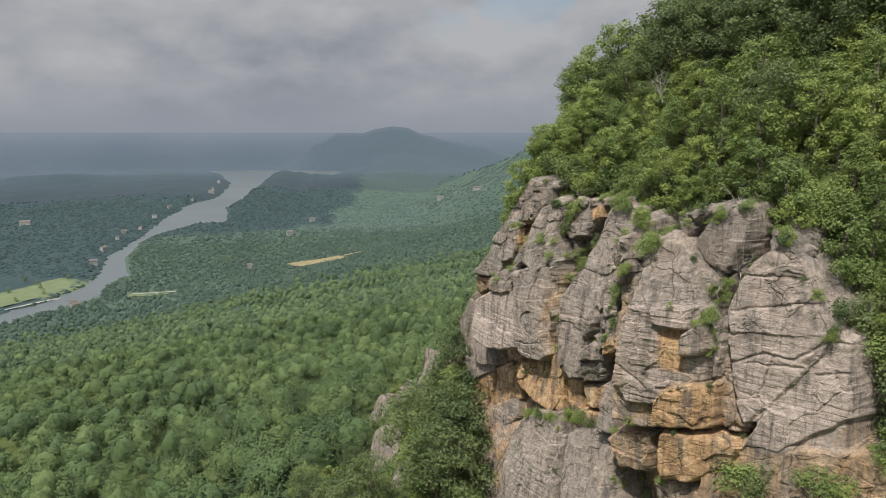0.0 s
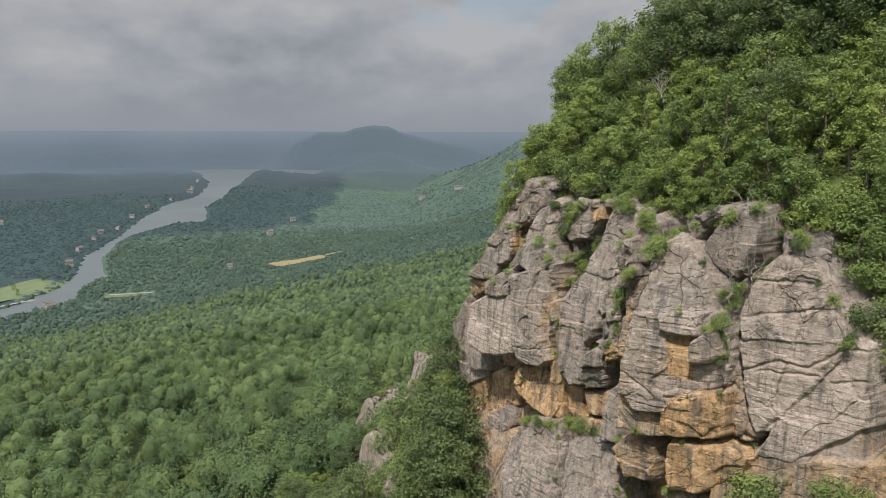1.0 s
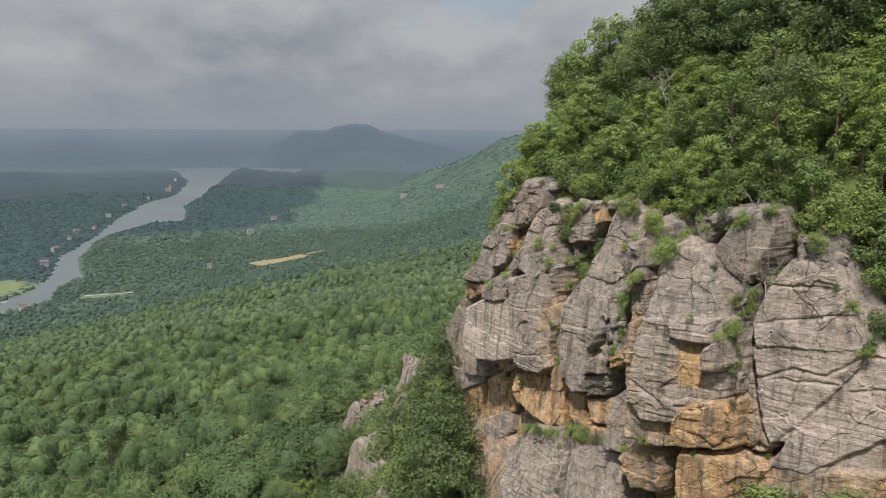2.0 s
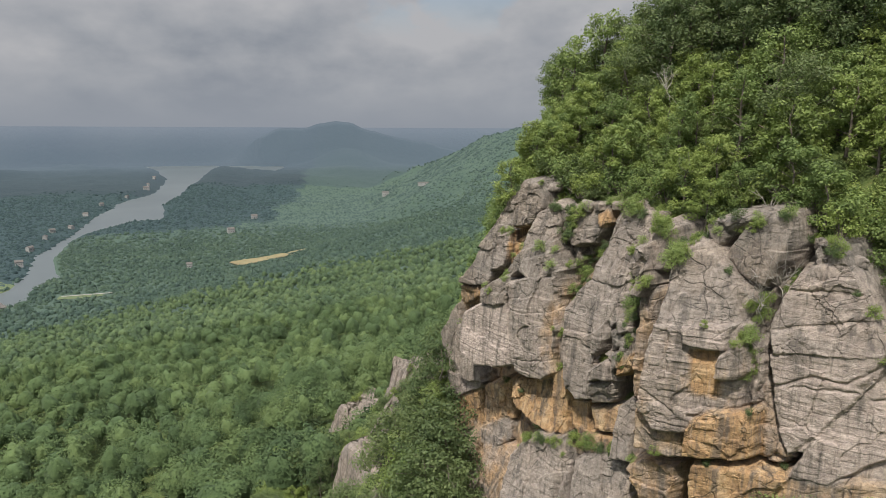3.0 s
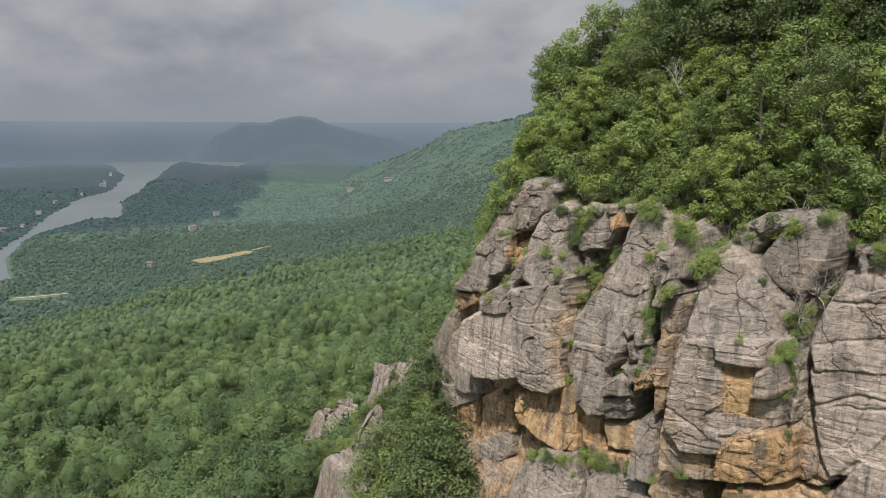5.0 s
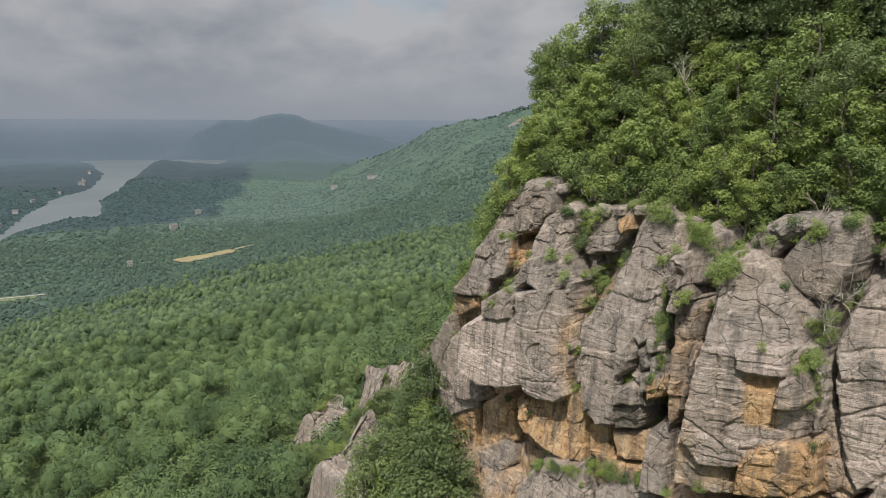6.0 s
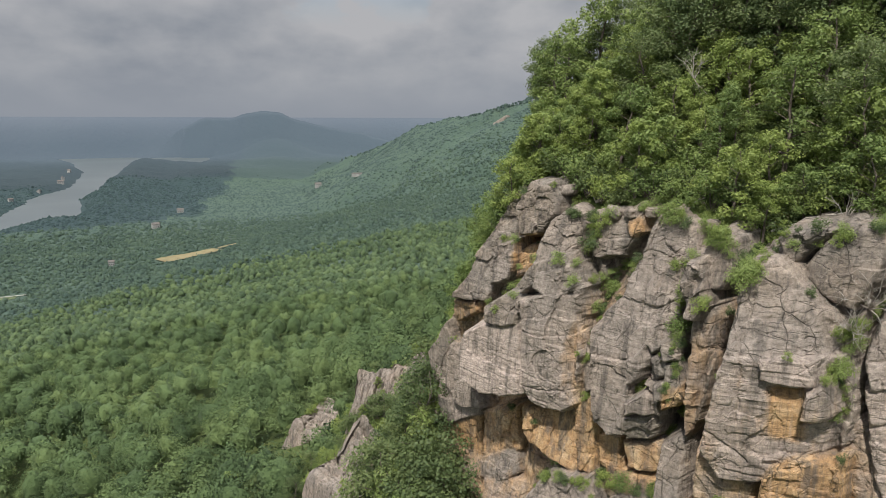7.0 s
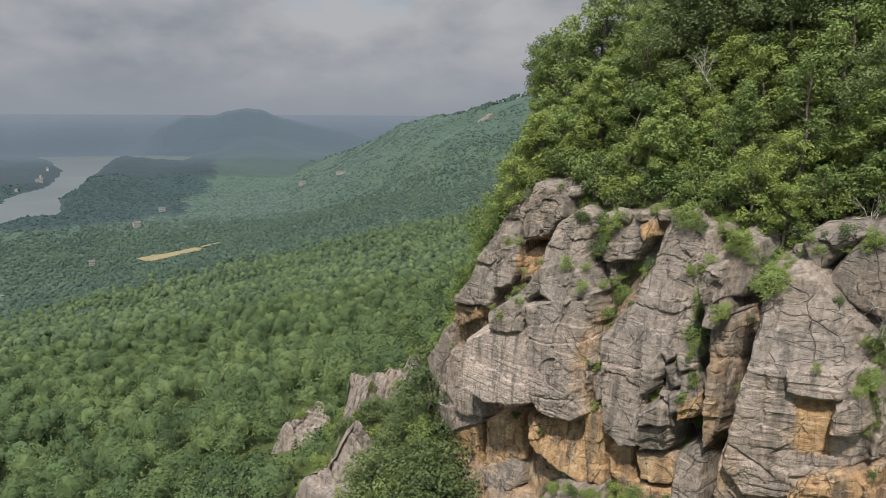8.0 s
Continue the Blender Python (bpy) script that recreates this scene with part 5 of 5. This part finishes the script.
# ================= bare rock on the flank =================
def outcrop(seed, a, b, size, label="weathered grey rock outcrop among trees on the flank", back=5.0, spread=1.0):
    """A broken rib of bare rock that breaks out of the flank along the line from a to b."""
    a, b = np.array(a, float), np.array(b, float)
    along = (b - a)[:2] / np.linalg.norm((b - a)[:2])
    out = np.array([along[1], -along[0]])
    out = out if out[1] < 0 else -out
    U, Vv = np.meshgrid(np.linspace(-0.12, 1.12, 110), np.linspace(-1, 1, 64), indexing="ij")
    L = np.linalg.norm(b - a)
    C = a[None, None] + (b - a)[None, None] * U[..., None]
    end = smoothstep(-0.12, 0.12, U) * smoothstep(1.12, 0.9, U)
    C[..., 2] += 0.35 * size * fbm(U * L / size, U * 0 + seed, 3, seed)
    C[..., 2] = C[..., 2] * end + (surface_z(C[..., 0], C[..., 1]) - 2.5) * (1 - end)
    front = np.clip(Vv, 0, 1)
    rear = np.clip(-Vv, 0, 1)
    shift = front * (1.9 + 0.5 * fbm(U * L / size / 2, Vv, 2, seed + 1)) * size * spread - rear * back
    X, Y = C[..., 0] + out[0] * shift, C[..., 1] + out[1] * shift
    low = np.minimum(surface_z(X, Y) - 1.6, C[..., 2])
    # the front steps down in ledges, the rear runs back into the slope
    step = 0.75 * front + 0.25 * smoothstep(0.1, 0.9, front * 2.2 % 1.0) * front
    Z = C[..., 2] + (low - C[..., 2]) * (step ** 1.15 + rear ** 1.3)
    off, gap = blocks(U * L / size * 0.8 + 0.25 * Vv, Vv * 1.7 + seed, seed)
    off2, gap2 = blocks(U * L / size * 3.1 + 0.6 * Vv, Vv * 5.3 + seed, seed + 40)
    off, gap = off + 0.35 * off2, np.minimum(gap, 0.3 * gap2 + 0.03)
    push = size * (0.22 * off - 0.16 * np.exp(-(gap / 0.08) ** 2) + 0.30 * fbm(U * L / size * 1.1, Vv * 1.4, 5, seed + 3)) * (0.35 + 0.65 * smoothstep(-0.6, 0.1, Vv))
    X, Y, Z = X + out[0] * push * 0.8, Y + out[1] * push * 0.8, Z + push * 0.55
    ob = part_np("rock_outcrop", np.stack([X, Y, Z], -1).reshape(-1, 3), grid_faces(*U.shape), ROCK)
    bm = bmesh.new()
    bm.from_mesh(ob.data)
    bmesh.ops.recalc_face_normals(bm, faces=bm.faces)
    bm.to_mesh(ob.data)
    bm.free()
    for key, val in (("iron", 0.02), ("pale", 0.22)):
        at = ob.data.attributes.new(key, "FLOAT", "POINT")
        at.data.foreach_set("value", np.full(U.size, val, dtype=np.float32))
    tagged(ob, label, "rock", "outcrops on the flank")
    # shrubs on its shoulder and in its cracks
    rng = np.random.default_rng(seed + 90)
    if size < 6:
        for _ in range(int(7 + L * 1.1)):
            i, k = int(rng.integers(6, 104)), int(rng.choice([rng.integers(14, 34), rng.integers(40, 60)]))
            plant("shrub", int(rng.choice([0, 1, 1, 2])), X[i, k], Y[i, k], Z[i, k] - 0.15, rng.uniform(0.5, 1.0), rng.uniform(0, 360))


def plant_ledge():
    """Trees before and on the mossy ledge beside the prow."""
    rng = np.random.default_rng(83)
    for _ in range(20):
        q = rng.uniform(-0.1, 1.0)
        x, y = 6.8 - 11.3 * q - rng.uniform(2, 5), 104 + 7 * q - rng.uniform(3, 8)
        k = "oak" if rng.uniform() < 0.4 else "maple"
        plant(k, int(rng.integers(len(KINDS[k]))), x, y, float(surface_z(np.array(x), np.array(y))) - 0.3, rng.uniform(0.8, 1.15), rng.uniform(0, 360))


plant_ledge()
for seed_, a_, b_, size_ in OUTCROPS:
    outcrop(seed_, a_, b_, size_, spread=1.5)
outcrop(506, (468, 1752, -14), (512, 1761, 8), 8.5, "bare grey rock face high on the far wooded ridge", 30.0)


# ================= plants on the ledges of the face =================
def face_n(s, z):
    g = FACE_GRID
    i, j = int((s - g["s0"]) / g["step"]), int((z - g["z0"]) / g["step"])
    return float(g["n"][i, j])


def ledge_shrub(s, z, i, scale, turn):
    x, y = face_xy(s, face_n(s, z) - 0.1)
    ob = plant("shrub", i, x, y, z, scale, turn, 9999)
    m = ob.matrix_basis.copy()
    out = Vector((FACE_N[0], FACE_N[1], 1.3)).normalized()
    ob.matrix_basis = Matrix.Translation(m.translation) @ Vector((0, 0, 1)).rotation_difference(out).to_matrix().to_4x4() @ pose(0, 0, 0, 0, 0, turn) @ Matrix.Diagonal((scale, scale, scale, 1))


for s_, z_, i_, k_ in ((22.4, -18.9, 1, 0.9), (19.4, -17.3, 1, 0.6), (21.8, -12.6, 0, 0.6), (22.2, -11.9, 0, 0.5), (23.8, -10.5, 1, 0.5),
                       (15.3, -11.8, 0, 0.6), (15.1, -13.4, 2, 0.5), (13.0, -25.6, 0, 0.9), (12.0, -25.2, 1, 0.7), (26.2, -8.4, 0, 0.6),
                       (34.0, -23.0, 0, 1.1), (35.0, -22.9, 2, 1.1), (38.4, -21.6, 0, 1.0), (39.6, -21.6, 1, 0.8),
                       (5.5, -14.6, 1, 0.5), (4.4, -21.3, 2, 0.7), (31.3, -10.4, 1, 0.45), (31.2, -12.4, 0, 0.5), (21.0, -20.4, 0, 0.5),
                       (17.4, -25.0, 1, 0.6), (19.0, -24.6, 0, 0.6), (21.6, -24.2, 1, 0.7), (26.4, -21.0, 1, 0.4), (14.9, -7.0, 1, 0.6),
                       (13.9, -7.4, 1, 0.5), (20.9, -9.0, 1, 0.5), (37.0, -9.4, 0, 1.0), (38.4, -11.6, 2, 1.2), (39.6, -13.4, 0, 1.2),
                       (40.6, -15.4, 2, 1.3), (41.4, -12.0, 0, 1.3), (42.4, -14.6, 1, 1.3), (41.8, -17.4, 0, 1.2), (43.6, -10.0, 2, 1.3)):
    ledge_shrub(s_, z_, i_, k_, 40 * s_)


SPRIGS = []


def sprig(s, z, i, scale, turn):
    """Keeps the place of a small plant that joins the greenery of the face."""
    x, y = face_xy(s, face_n(s, z) - 0.1)
    out = Vector((FACE_N[0], FACE_N[1], 1.3)).normalized()
    SPRIGS.append((i, Matrix.Translation((x, y, z)) @ Vector((0, 0, 1)).rotation_difference(out).to_matrix().to_4x4() @ pose(0, 0, 0, 0, 0, turn) @ Matrix.Diagonal((scale, scale, scale, 1))))


def gully_plants(seed, count, scale, *path):
    """Greenery along a cleft of the face."""
    rng = np.random.default_rng(seed)
    for k in range(count):
        t = (k + rng.uniform(0, 1)) / count * (len(path) - 1)
        i = min(int(t), len(path) - 2)
        s = path[i][0] + (path[i + 1][0] - path[i][0]) * (t - i) + rng.uniform(-0.3, 0.3)
        z = path[i][1] + (path[i + 1][1] - path[i][1]) * (t - i)
        sprig(s, z, int(rng.integers(3)), scale * rng.uniform(0.6, 1.3), rng.uniform(0, 360))


gully_plants(1, 18, 0.34, (16.2, -9.8), (15.3, -10.8), (15.2, -13.0), (15.1, -16.5))
gully_plants(2, 24, 0.30, (21.7, -8.5), (21.9, -12.0), (22.2, -14.5), (21.6, -17.0))
gully_plants(3, 7, 0.55, (13.4, -5.8), (13.9, -7.0), (14.2, -8.6), (12.4, -10.0))
gully_plants(4, 8, 0.6, (24.8, -7.4), (25.3, -8.2), (26.6, -8.0))
gully_plants(5, 15, 0.33, (32.4, -8.6), (31.4, -10.0), (31.2, -12.5), (31.3, -15.0))
gully_plants(6, 10, 0.5, (11.6, -26.4), (14.5, -25.6), (17.0, -25.0), (21.5, -24.4))
gully_plants(7, 12, 0.7, (37.0, -9.4), (39.4, -13.0), (41.5, -17.0), (42.0, -20.0))
gully_plants(8, 8, 0.6, (19.0, -6.0), (21.2, -6.4), (23.0, -6.4), (24.6, -6.6))


def edge_greenery():
    """Plants that hang over the cliff's upper edge."""
    rng = np.random.default_rng(92)
    for _ in range(60):
        s = rng.uniform(9.5, 38)
        sprig(s, float(edge_z(s)) - rng.uniform(-0.1, 0.9), int(rng.integers(3)), rng.uniform(0.2, 0.5), rng.uniform(0, 360))


edge_greenery()


def scatter_tufts():
    """Small tufts wherever the face has a step to hold them."""
    rng = np.random.default_rng(91)
    g = FACE_GRID["n"]
    step = FACE_GRID["step"]
    made = 0
    for _ in range(6000):
        s, z = rng.uniform(3.5, 42), rng.uniform(-30, -5.5)
        i, j = int((s + 7) / step), int((z + 38) / step)
        if z > float(edge_z(s)) - 0.3 or g[i, j] - g[i, j + 6] < 0.42:
            continue
        sprig(s, z + 0.15, int(rng.integers(3)), rng.uniform(0.16, 0.42), rng.uniform(0, 360))
        made += 1
        if made > 85:
            break


scatter_tufts()


def join_sprigs():
    for i, (mat, label) in enumerate(((LEAF_MID, "green tufts and ferns rooted in the cliff's cracks"), (LEAF_LIGHT, "yellow-green tufts rooted in the cliff's cracks"), (LEAF_DARK, "dark green tufts rooted in the cliff's cracks"))):
        me = next(c for c in KINDS["shrub"][i].children if c.name.startswith("foliage")).data
        v = np.empty(len(me.vertices) * 3, dtype=np.float32)
        me.vertices.foreach_get("co", v)
        v = np.c_[v.reshape(-1, 3), np.ones(len(v) // 3)]
        V = np.concatenate([v @ np.array(m.transposed())[:, :3] for k, m in SPRIGS if k == i])
        part = part_np("cliff_greenery", V, np.arange(len(V)).reshape(-1, 3), mat)
        tagged(part, label, "plants", kind="stuff")


join_sprigs()


# ================= the valley: fields, houses, roads =================
def patch(name, label, cat, cx, cy, length, width, turn, mat, lift=0.8, seed=0):
    """A field or lane that lies on the ground."""
    U, W = np.meshgrid(np.linspace(-1, 1, 40), np.linspace(-1, 1, 14), indexing="ij")
    W = W * (1 + 0.22 * fbm(U * 2 + seed, W * 0 + seed, 3, seed))
    a = radians(turn)
    X = cx + U * length / 2 * math.cos(a) - W * width / 2 * math.sin(a)
    Y = cy + U * length / 2 * math.sin(a) + W * width / 2 * math.cos(a)
    ob = part_np(name, np.stack([X, Y, ground_z(X, Y) + lift], -1).reshape(-1, 3), grid_faces(*U.shape)[:, ::-1], mat, smooth=True)
    tagged(ob, label, cat, kind="structure")


HAY = plain_material("dry_hay", [(0.3, (0.17, 0.14, 0.075)), (0.7, (0.25, 0.21, 0.115))], 0.08, 0.95, 0.3, 0.3)
LAWN = plain_material("mown_grass", [(0.3, (0.085, 0.112, 0.058)), (0.7, (0.125, 0.150, 0.076))], 0.05, 0.95, 0.3, 0.3)
LANE = plain_material("pale_gravel", [(0.3, (0.24, 0.225, 0.20)), (0.7, (0.33, 0.315, 0.285))], 0.2, 0.95, 0.2, 0.1)
SIDING = plain_material("painted_siding", [(0.3, (0.25, 0.25, 0.245)), (0.7, (0.36, 0.355, 0.345))], 0.5, 0.8, 0.1, 0.02)
ROOFING = plain_material("grey_shingle", [(0.3, (0.10, 0.09, 0.085)), (0.7, (0.16, 0.145, 0.135))], 0.6, 0.9, 0.2, 0.05)
PANE = plain_material("window_pane", [(0.3, (0.03, 0.035, 0.04)), (0.7, (0.05, 0.055, 0.06))], 0.6, 0.15, 0.0)

patch("field", "tan mown hay field in a woodland clearing", "field", -243, 1232, 108, 50, 34, HAY, 2.5, 3)
patch("field", "small tan hay field in a woodland clearing", "field", -183, 1285, 36, 22, 20, HAY, 2.5, 5)
patch("lawn", "wide green lawn beside the river", "lawn", -668, 1006, 205, 92, 70, LAWN, 0.8, 7)
patch("lawn", "narrow grassy strip beside a pale lane", "lawn", -468, 996, 62, 22, 12, LAWN, 1.0, 9)
patch("lane", "pale gravel lane beside the grass", "road", -462, 1004, 70, 5, 12, LANE, 1.6, 11)
patch("lane", "pale gravel lane along the river lawn", "road", -622, 958, 180, 6, 62, LANE, 1.4, 13)


def house(x, y, length, width, height, turn, label):
    """A small gabled house: walls, roof and windows."""
    z = float(ground_z(np.array(float(x)), np.array(float(y)))) + 2.0
    ob = tagged(new("house"), label, "house", "houses in the valley")
    ob.matrix_basis = pose(x, y, z, 0, 0, turn)
    a, b, h, g = length / 2, width / 2, height, height * 0.45
    V = [(-a, -b, -6), (a, -b, -6), (a, b, -6), (-a, b, -6), (-a, -b, h), (a, -b, h), (a, b, h), (-a, b, h), (-a, 0, h + g), (a, 0, h + g)]
    me = bpy.data.meshes.new("wall")
    me.from_pydata(V, [], [(0, 1, 5, 4), (1, 2, 6, 9, 5), (2, 3, 7, 6), (3, 0, 4, 8, 7)])
    me.materials.append(SIDING)
    new("wall", me).parent = ob
    o = 0.6
    for sgn in (-1, 1):
        R = [(-a - o, sgn * (b + o), h - 0.4), (a + o, sgn * (b + o), h - 0.4), (a + o, 0, h + g + 0.15), (-a - o, 0, h + g + 0.15)]
        R += [(p[0], p[1], p[2] + 0.3) for p in R]
        F = [(0, 1, 2, 3), (4, 5, 6, 7), (0, 1, 5, 4), (1, 2, 6, 5), (2, 3, 7, 6), (3, 0, 4, 7)]
        part_np("roof", R, F, ROOFING, ob)
    for k in range(3):
        cx = (k - 1) * length * 0.3
        w = [(cx - 0.7, -b - 0.06, 1.0), (cx + 0.7, -b - 0.06, 1.0), (cx + 0.7, -b - 0.06, 2.5), (cx - 0.7, -b - 0.06, 2.5)]
        w += [(p[0], -b + 0.05, p[2]) for p in w]
        F = [(0, 1, 2, 3), (4, 5, 6, 7), (0, 1, 5, 4), (1, 2, 6, 5), (2, 3, 7, 6), (3, 0, 4, 7)]
        part_np("window", w, F, PANE, ob)


house(-9, 2095, 20, 12, 8, 8, "large pale house among distant trees")
house(-384, 1597, 16, 11, 8, 30, "pale house with a grey roof in the woods")
house(-376, 1840, 16, 10, 7, 20, "pale house with a grey roof in the woods")
house(-1110, 1697, 26, 12, 8, 15, "long pale house on the wooded far shore")
house(-950, 2640, 22, 12, 7, 25, "pale lakeside house at the water's edge")
house(-812, 1622, 12, 9, 6, 40, "small pale house near the water's edge")
house(-548, 930, 14, 9, 5, 60, "small pale house beside the river")
house(-566, 955, 12, 8, 5, 55, "small pale house beside the river")
house(108, 1885, 42, 10, 4, 4, "long low white building on the wooded slope")
house(-365, 1194, 9, 7, 6, 10, "small pale shed beside the trees")


# ================= dead wood and single trees =================
def dead_bush(place, size, seed, stems, label, out=(0, 0, 1)):
    """A leafless bush: pale stems that fork into thin twigs."""
    rng = np.random.default_rng(seed)
    ob = tagged(new("dead_shrub"), label, "shrub")
    ob.matrix_basis = Matrix.Translation(place)
    up = np.array(out) / np.linalg.norm(out)
    for k in range(stems):
        d = up + rng.normal(size=3) * 0.55
        d /= np.linalg.norm(d)
        tip = d * size * rng.uniform(0.6, 1.0)
        mid = tip * 0.5 + rng.normal(size=3) * size * 0.07
        tubes = [tube([(0, 0, 0), mid, tip], [0.035, 0.024, 0.008], 5)]
        for _ in range(5):
            t = rng.uniform(0.35, 0.95)
            p = mid * (1 - t) + tip * t
            q = p + (d + rng.normal(size=3) * 0.7) * size * 0.28
            tubes.append(tube([p, (p + q) / 2 + rng.normal(size=3) * size * 0.03, q], [0.014, 0.01, 0.004], 4))
        V, F = merge(tubes)
        part_np("branch", V, F, DEADWOOD, ob)


def fallen_branch(a, b, seed, label):
    """A bleached bough that lies along the edge."""
    rng = np.random.default_rng(seed)
    ob = tagged(new("fallen_branch"), label, "branch")
    a, b = np.array(a), np.array(b)
    ob.matrix_basis = Matrix.Translation(a)
    d = b - a
    ln = np.linalg.norm(d)
    pts = [d * t + rng.normal(size=3) * 0.04 * ln * (0 < t < 1) for t in (0, 0.25, 0.5, 0.75, 1)]
    V, F = tube(pts, [0.075, 0.062, 0.05, 0.035, 0.015], 7)
    part_np("bough", V, F, DEADWOOD, ob)
    for k in range(6):
        t = rng.uniform(0.25, 0.95)
        p = d * t
        q = p + d / ln * ln * 0.12 + rng.normal(size=3) * ln * 0.10
        V, F = tube([p, (p + q) / 2, q], [0.03, 0.02, 0.006], 5)
        part_np("twig", V, F, DEADWOOD, ob)


def on_face(s, z, lift=0.15):
    x, y = face_xy(s, face_n(s, z) + lift)
    return float(x), float(y), z


def on_slope(s, n, lift=0.3):
    x, y = face_xy(s, n)
    return float(x), float(y), float(hill_z(np.array(float(s)), np.array(float(n)))) + lift


OUT = (FACE_N[0], FACE_N[1], 1.0)
dead_bush(on_face(31.6, -9.2), 2.1, 601, 16, "grey leafless bush in a cleft of the cliff", OUT)
dead_bush(on_face(31.2, -10.2), 1.7, 602, 12, "grey leafless bush in a cleft of the cliff", OUT)
dead_bush(on_slope(29.4, -1.6), 1.5, 603, 7, "bleached leafless shrub on the cliff's edge")
dead_bush(on_slope(12.6, -3.0), 1.3, 604, 7, "bleached leafless shrub on the cliff's edge")
dead_bush(on_face(8.4, -12.6), 0.9, 605, 6, "grey leafless bush below the rust hollow", OUT)
dead_bush(on_slope(17.0, -8.6, 4.6), 1.9, 606, 8, "bleached dead treetop above the shrubs")
dead_bush(on_slope(-3.0, -8.0, 1.0), 2.2, 607, 7, "bleached dead branches beside the prow")
dead_bush((0.2, 74.5, -38.5), 2.0, 608, 8, "bleached dead treetop among green crowns")
fallen_branch(on_slope(25.6, -1.6, 0.9), on_slope(29.6, -1.4, 0.9), 611, "bleached fallen bough along the cliff's edge")
fallen_branch(on_slope(30.0, -1.8, 0.5), on_slope(33.0, -1.2, 0.6), 612, "bleached fallen bough along the cliff's edge")
fallen_branch(on_slope(20.4, -2.0, 0.2), on_slope(21.6, -1.2, 1.4), 613, "bleached fallen bough leaning on the rock")
for s_, n_, top_, i_ in ((-3.6, -18.6, 6.2, 1), (-1.5, -17.2, 8.6, 0), (0.4, -16.7, 10.2, 0), (2.6, -19.5, 12.6, 1)):
    foot_ = on_slope(s_, n_, -0.5)
    plant("oak", i_, *foot_, (top_ - foot_[2]) / (7.6 - 1.0 * i_), 90 * s_)
plant("pine", 0, 25.2, 40.2, -11.4, 1.15, 30)
plant("pine", 0, 27.6, 40.6, -8.0, 0.9, 120)
plant("oak", 2, 28.4, 36.4, -21.0, 0.85, 75)
plant("maple", 1, 27.4, 35.8, -21.5, 1.0, 15)
for k_, (s_, n_) in enumerate(((39.5, -2.0), (41.0, -3.5), (43.0, -3.0), (40.2, -5.0), (44.5, -5.5), (42.0, -6.5))):
    plant("maple", k_ % 2, *on_slope(s_, n_, -0.4), 0.9, 50 * k_)


# loose blocks along the cliff's edge
def boulder(place, size, seed):
    v, f = ico(4)
    rng = np.random.default_rng(seed)
    sg = np.sign(v) * np.abs(v) ** 0.55
    p = sg / np.abs(sg).max(0)
    p = p * (1 + 0.10 * fbm(p[:, 0] * 2 + seed, p[:, 2] * 2 + p[:, 1], 3, seed))[:, None] * np.array(size)
    ob = part_np("boulder", p, f, ROCK)
    ob.matrix_basis = pose(*place, rng.uniform(-14, 14), rng.uniform(-14, 14), rng.uniform(0, 360))
    for key, val in (("iron", 0.0), ("pale", 0.3)):
        at = ob.data.attributes.new(key, "FLOAT", "POINT")
        at.data.foreach_set("value", np.full(len(p), val, dtype=np.float32))
    tagged(ob, "weathered grey boulder on the cliff's edge", "boulder", "boulders on the edge")


for k_, (s_, n_, a_) in enumerate(((10.4, -2.6, 0.7), (14.2, -1.6, 0.6), (15.4, -1.2, 0.75), (16.8, -1.0, 0.6), (18.0, -1.2, 0.55), (22.4, -0.8, 0.5), (26.9, -0.2, 0.8), (33.4, -0.4, 0.6), (35.0, -0.2, 0.7), (12.6, -1.6, 0.5))):
    boulder(on_slope(s_, n_, 0.15), (a_, a_ * 0.8, a_ * 0.6), 700 + k_)


# ================= shore houses and lawn trees =================
for k_, y_ in enumerate((1240, 1390, 1530, 1700, 1930, 2180, 2420, 2780, 3150)):
    house(float(np.interp(y_, BANK_Y, BANK_L)) - 26 - 9 * (k_ % 3), y_, 13, 9, 6, 30 + 40 * k_, "small pale house on the wooded shore")
for k_, (x_, y_) in enumerate(((-700, 1010), (-690, 1066), (-655, 1100), (-640, 1004), (-652, 955), (-722, 1085), (-668, 1040))):
    plant("oak", k_ % 3, x_, y_, float(ground_z(np.array(float(x_)), np.array(float(y_)))), 1.4, 60 * k_)
